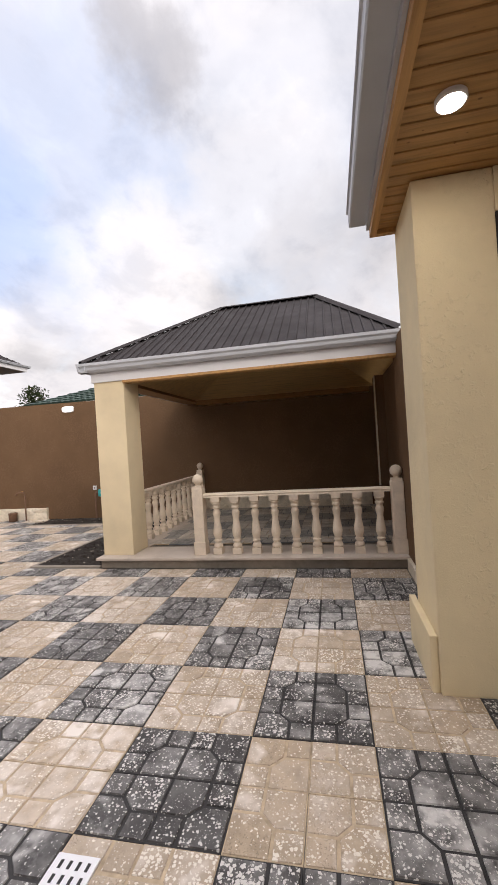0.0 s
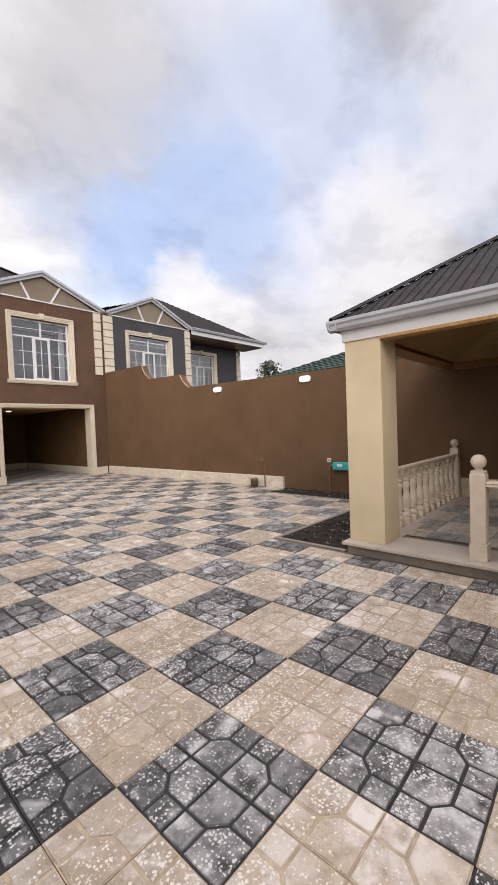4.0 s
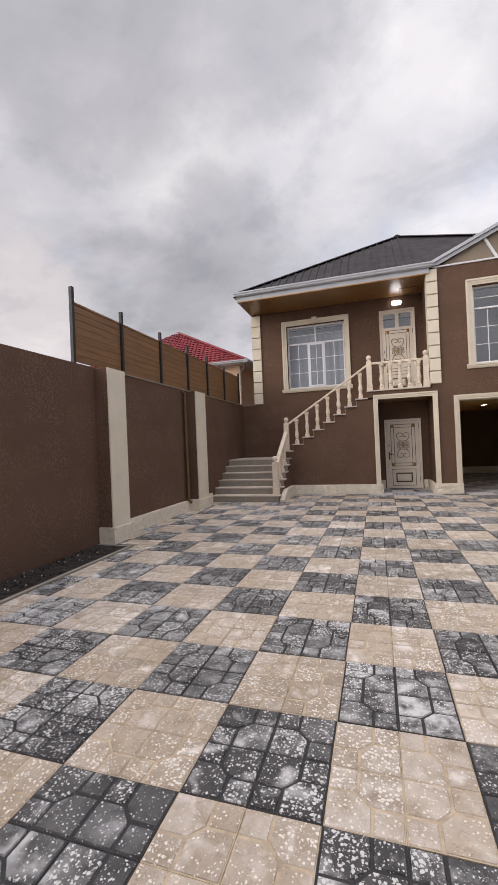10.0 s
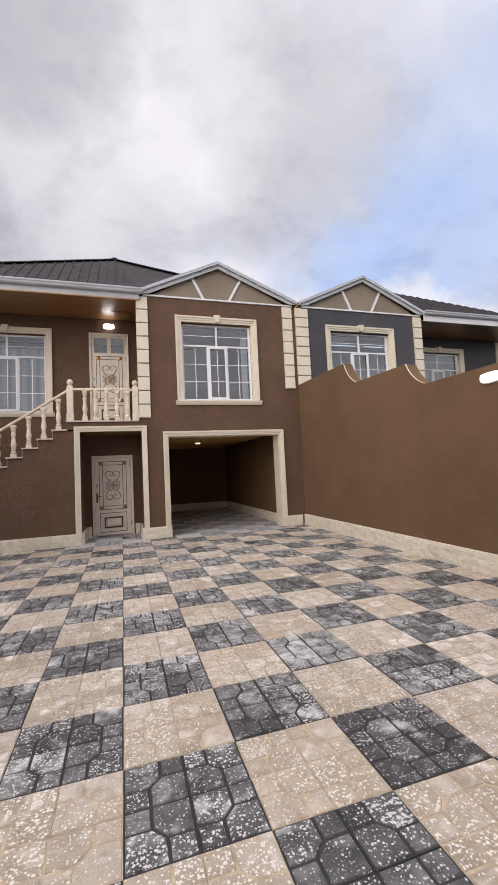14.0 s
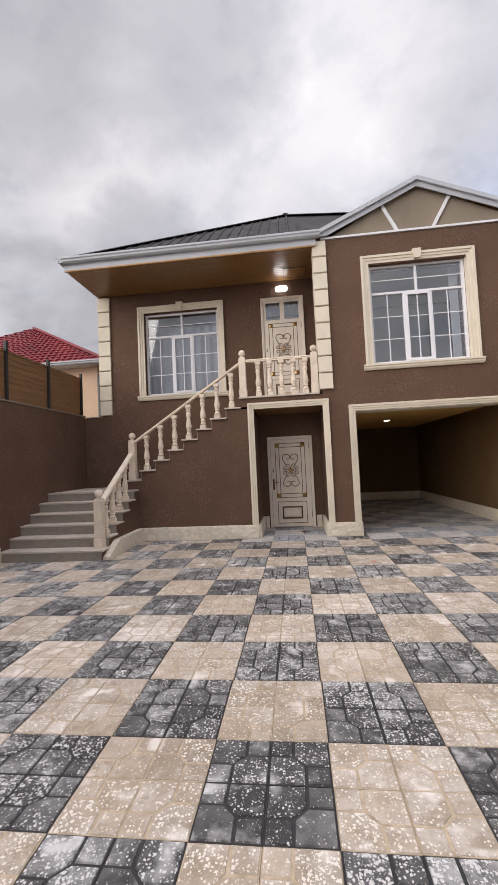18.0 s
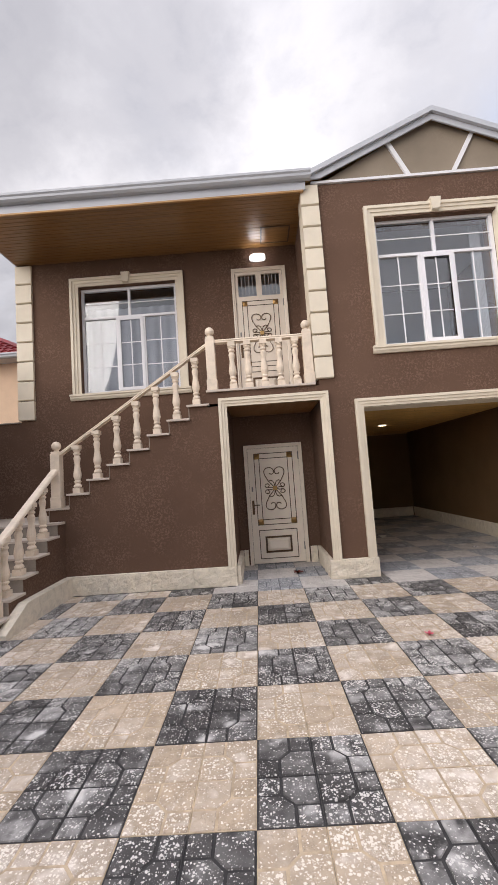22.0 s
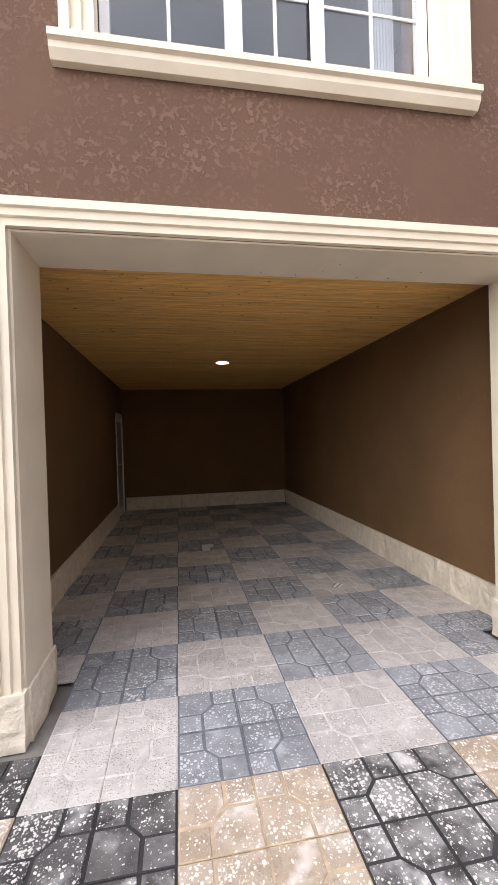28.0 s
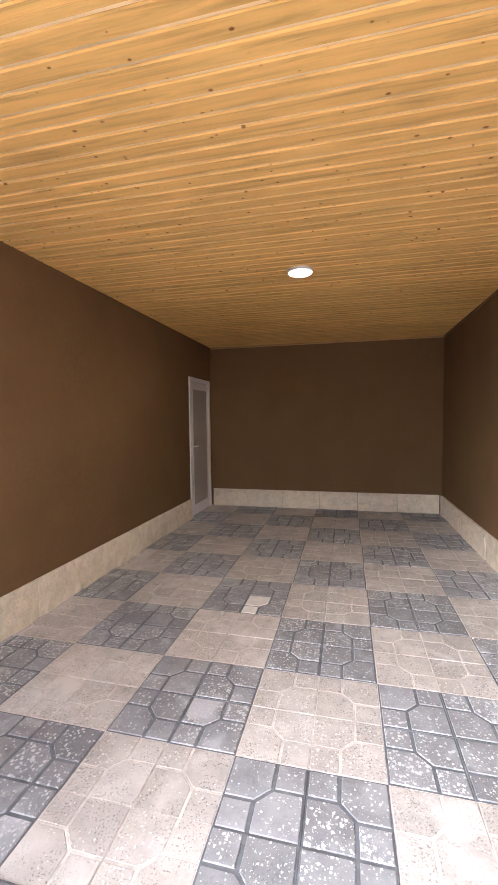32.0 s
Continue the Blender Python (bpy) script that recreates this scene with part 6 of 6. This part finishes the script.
part("slot", boxes((-0.0035, 0.0115, -0.046, 0.050, 0.001, 0.006)), BLACK, br, "dark channel between the plates")
part("rubber_edge", boxes((-0.040, -0.0305, -0.050, 0.030, 0.0, 0.010), bevel=0.002), BLACK, br)

# ---------------------------------------------------------------- paving tiles
S = 0.40


def tile_mesh(name, w, h, mat, groove, deep=0.006, joint=0.0085, rim=0.58, pale=None):
    """A cast tile: two small squares at opposite corners and two five-sided fields, parted by grooves; pale: the material of one square and one field worn white."""
    bm = bmesh.new()
    i = 1 - S
    for field, ring in enumerate((((0, i), (S, i), (S, 1), (0, 1)), ((i, 0), (1, 0), (1, S), (i, S)), ((0, 0), (i, 0), (i, S), (S, i), (0, i)), ((1, 1), (S, 1), (S, i), (i, S), (1, S)))):
        face = 2 if pale and field in (0, 3) else 0
        pts = [Vector(((x - 0.5) * w, (y - 0.5) * h, 0.0)) for x, y in ring]
        if sum(p.x * q.y - q.x * p.y for p, q in zip(pts, pts[1:] + pts[:1])) < 0:
            pts.reverse()
        n = len(pts)
        outer = [abs(abs(pts[k].x) - w / 2) < 1e-6 and abs(pts[k].x - pts[(k + 1) % n].x) < 1e-6 or abs(abs(pts[k].y) - h / 2) < 1e-6 and abs(pts[k].y - pts[(k + 1) % n].y) < 1e-6 for k in range(n)]

        def drawn_in(lap):
            row = []
            for k in range(n):
                a, b = (pts[k] - pts[k - 1]).normalized(), (pts[(k + 1) % n] - pts[k]).normalized()
                oa, ob = (lap * (rim if outer[j] else 1.0) for j in ((k - 1) % n, k))
                det = a.x * b.y - a.y * b.x
                row.append(pts[k] + Vector(((oa * b.x - ob * a.x) / det, (oa * b.y - ob * a.y) / det, 0)))
            return row

        flat_ring, foot_ring, top_ring = pts, drawn_in(joint * 0.75), drawn_in(joint)
        floor_v = [bm.verts.new(p) for p in flat_ring]
        foot_v = [bm.verts.new(p) for p in foot_ring]
        top_v = [bm.verts.new(p + Vector((0, 0, deep))) for p in top_ring]
        under = [bm.verts.new(p - Vector((0, 0, 0.012))) for p in flat_ring]
        bm.faces.new(top_v).material_index = face
        for r0, r1, mi in ((under, floor_v, 1), (floor_v, foot_v, 1), (foot_v, top_v, face)):
            for k in range(n):
                bm.faces.new((r0[k], r0[(k + 1) % n], r1[(k + 1) % n], r1[k])).material_index = mi
    me = bpy.data.meshes.new(name)
    bm.to_mesh(me)
    bm.free()
    me.materials.append(mat)
    me.materials.append(groove)
    if pale:
        me.materials.append(pale)
    return me


P = 0.30
WAY = [(1.2, 0.3), (1.6, 1.4), (1.4, 3.4), (2.2, 5.2), (3.6, 6.2), (3.6, 9.0), (4.2, 11.6), (5.2, 13.4), (5.6, 14.6)]


def off_way(x, y):
    best = 99.0
    for (ax, ay), (bx, by) in zip(WAY, WAY[1:]):
        t = max(0.0, min(1.0, ((x - ax) * (bx - ax) + (y - ay) * (by - ay)) / ((bx - ax) ** 2 + (by - ay) ** 2)))
        best = min(best, math.hypot(x - ax - t * (bx - ax), y - ay - t * (by - ay)))
    return best


def spots(i0, i1, j0, j1):
    """Tile centres with the turn that lays the fields round each block's middle, and whether the block is dark."""
    for i in range(i0, i1):
        for j in range(j0, j1):
            qx, qy = i % 2, j % 2
            turn = {(0, 0): 0, (1, 0): 1, (1, 1): 2, (0, 1): 3}[(qx, qy)]
            yield (i + 0.5) * P, (j + 0.5) * P, turn * math.pi / 2, (i // 2 + j // 2) % 2 == 1


def blocked(x, y):
    return (x < -0.92 and -2.1 < y < 8.6) or (4.5 < x and -0.7 < y < 3.4) or (4.55 < x < 7.55 and 3.3 < y < 4.2) or (7.45 < x and 3.2 < y < 6.7) or (x > 2.3 and y < -0.55) or (x < 0.3 and y > 13.25) or (x < 2.72 and y > 14.75) or (x > 7.56 and y > 14.75) or (4.09 < x < 4.72 and y > 14.75)


def lay(floor, near, far, meshes, level=lambda y: 0.0):
    for x, y, turn, dark in near:
        o = part("tile", meshes[dark], None, floor)
        o.matrix_local = Matrix.Translation((x + random.uniform(-0.001, 0.001), y + random.uniform(-0.001, 0.001), level(y) + random.uniform(-0.0012, 0.0012))) @ Euler((random.uniform(-0.002, 0.002), random.uniform(-0.002, 0.002), turn + random.uniform(-0.003, 0.003))).to_matrix().to_4x4()
    for dark in (False, True):
        some = [s for s in far if s[3] == dark]
        if not some:
            continue
        me = meshes[dark]
        co = np.zeros(len(me.vertices) * 3)
        me.vertices.foreach_get("co", co)
        co = co.reshape(-1, 3)
        faces = [list(p.vertices) for p in me.polygons]
        vs, fs = [], []
        for k, (x, y, turn, _) in enumerate(some):
            c, s = math.cos(turn), math.sin(turn)
            z = level(y) + random.uniform(-0.0012, 0.0012)
            vs.append(np.stack([co[:, 0] * c - co[:, 1] * s + x, co[:, 0] * s + co[:, 1] * c + y, co[:, 2] + z], 1))
            fs += [[v + k * len(co) for v in f] for f in faces]
        out = bpy.data.meshes.new("tile_field")
        out.from_pydata(np.concatenate(vs).tolist(), [], fs)
        for mt in me.materials:
            out.materials.append(mt)
        out.polygons.foreach_set("material_index", [p.material_index for p in me.polygons] * len(some))
        o = part("tile_field", out, None, floor, "charcoal terrazzo tiles" if dark else "beige terrazzo tiles")
        o["kind"] = "stuff"


W = P - 0.002
YARD = {False: tile_mesh("beige_tile", W, W, TILE_L, GROOVE_L, 0.0035, 0.0095, 0.7), True: tile_mesh("charcoal_tile", W, W, TILE_D, GROOVE_D, 0.0065, 0.0098, 0.95)}
GAR = {False: tile_mesh("dusty_beige_tile", W, W, TILE_LG, GROOVE_LG, 0.0014, 0.007), True: tile_mesh("dusty_grey_tile", W, W, TILE_DG, GROOVE_DG, 0.0045, 0.0095, 0.95)}
GZT = {False: tile_mesh("worn_beige_tile", W, W, TILE_WL, GROOVE_L), True: tile_mesh("worn_grey_tile", W, W, TILE_WD, GROOVE_DG)}
yard = sorted((s for s in spots(-6, 28, -10, 50) if not blocked(s[0], s[1])), key=lambda s: off_way(s[0], s[1]))
mouth = [s for s in yard if s[1] > 14.35 and (4.7 < s[0] < 7.6 or 2.5 < s[0] < 4.1)]
yard = [s for s in yard if s not in mouth]
lay(FLOOR, yard[:300 - len(mouth)], yard[300 - len(mouth):], YARD)
lay(FLOOR, mouth, [], GAR)
niche = [s for s in spots(9, 14, 50, 54)]
lay(FLOOR, [], niche, GAR)
inner = [s for s in spots(14, 26, 50, 72) if (4.30 < s[0] < 7.78 and s[1] > 15.15) or (4.72 < s[0] < 7.56)]


def sag(y):
    return -0.035 * min(1.0, max(0.0, (y - 15.0) / 1.5))


lay(GFLOOR, inner[:300], inner[300:], GAR, sag)
for o in GFLOOR.children:
    if abs(o.location.x - 5.85) < 0.02 and abs(o.location.y - 18.15) < 0.02:
        o.data = tile_mesh("rubbed_grey_tile", W, W, TILE_DG, GROOVE_DG, 0.0045, 0.0095, 0.95, painted("white_cement_film", (0.78, 0.76, 0.72), 0.7, 0.12, 0.001, 20.0))
# the same tiles, worn, on the pavilion floor
pav = [(x + 0.09, y + 0.06, t, d) for x, y, t, d in spots(16, 27, -3, 9) if 4.98 < x - 0.06 and y + 0.06 < 2.75]
lay(gz, [], pav, GZT, lambda y: 0.134)
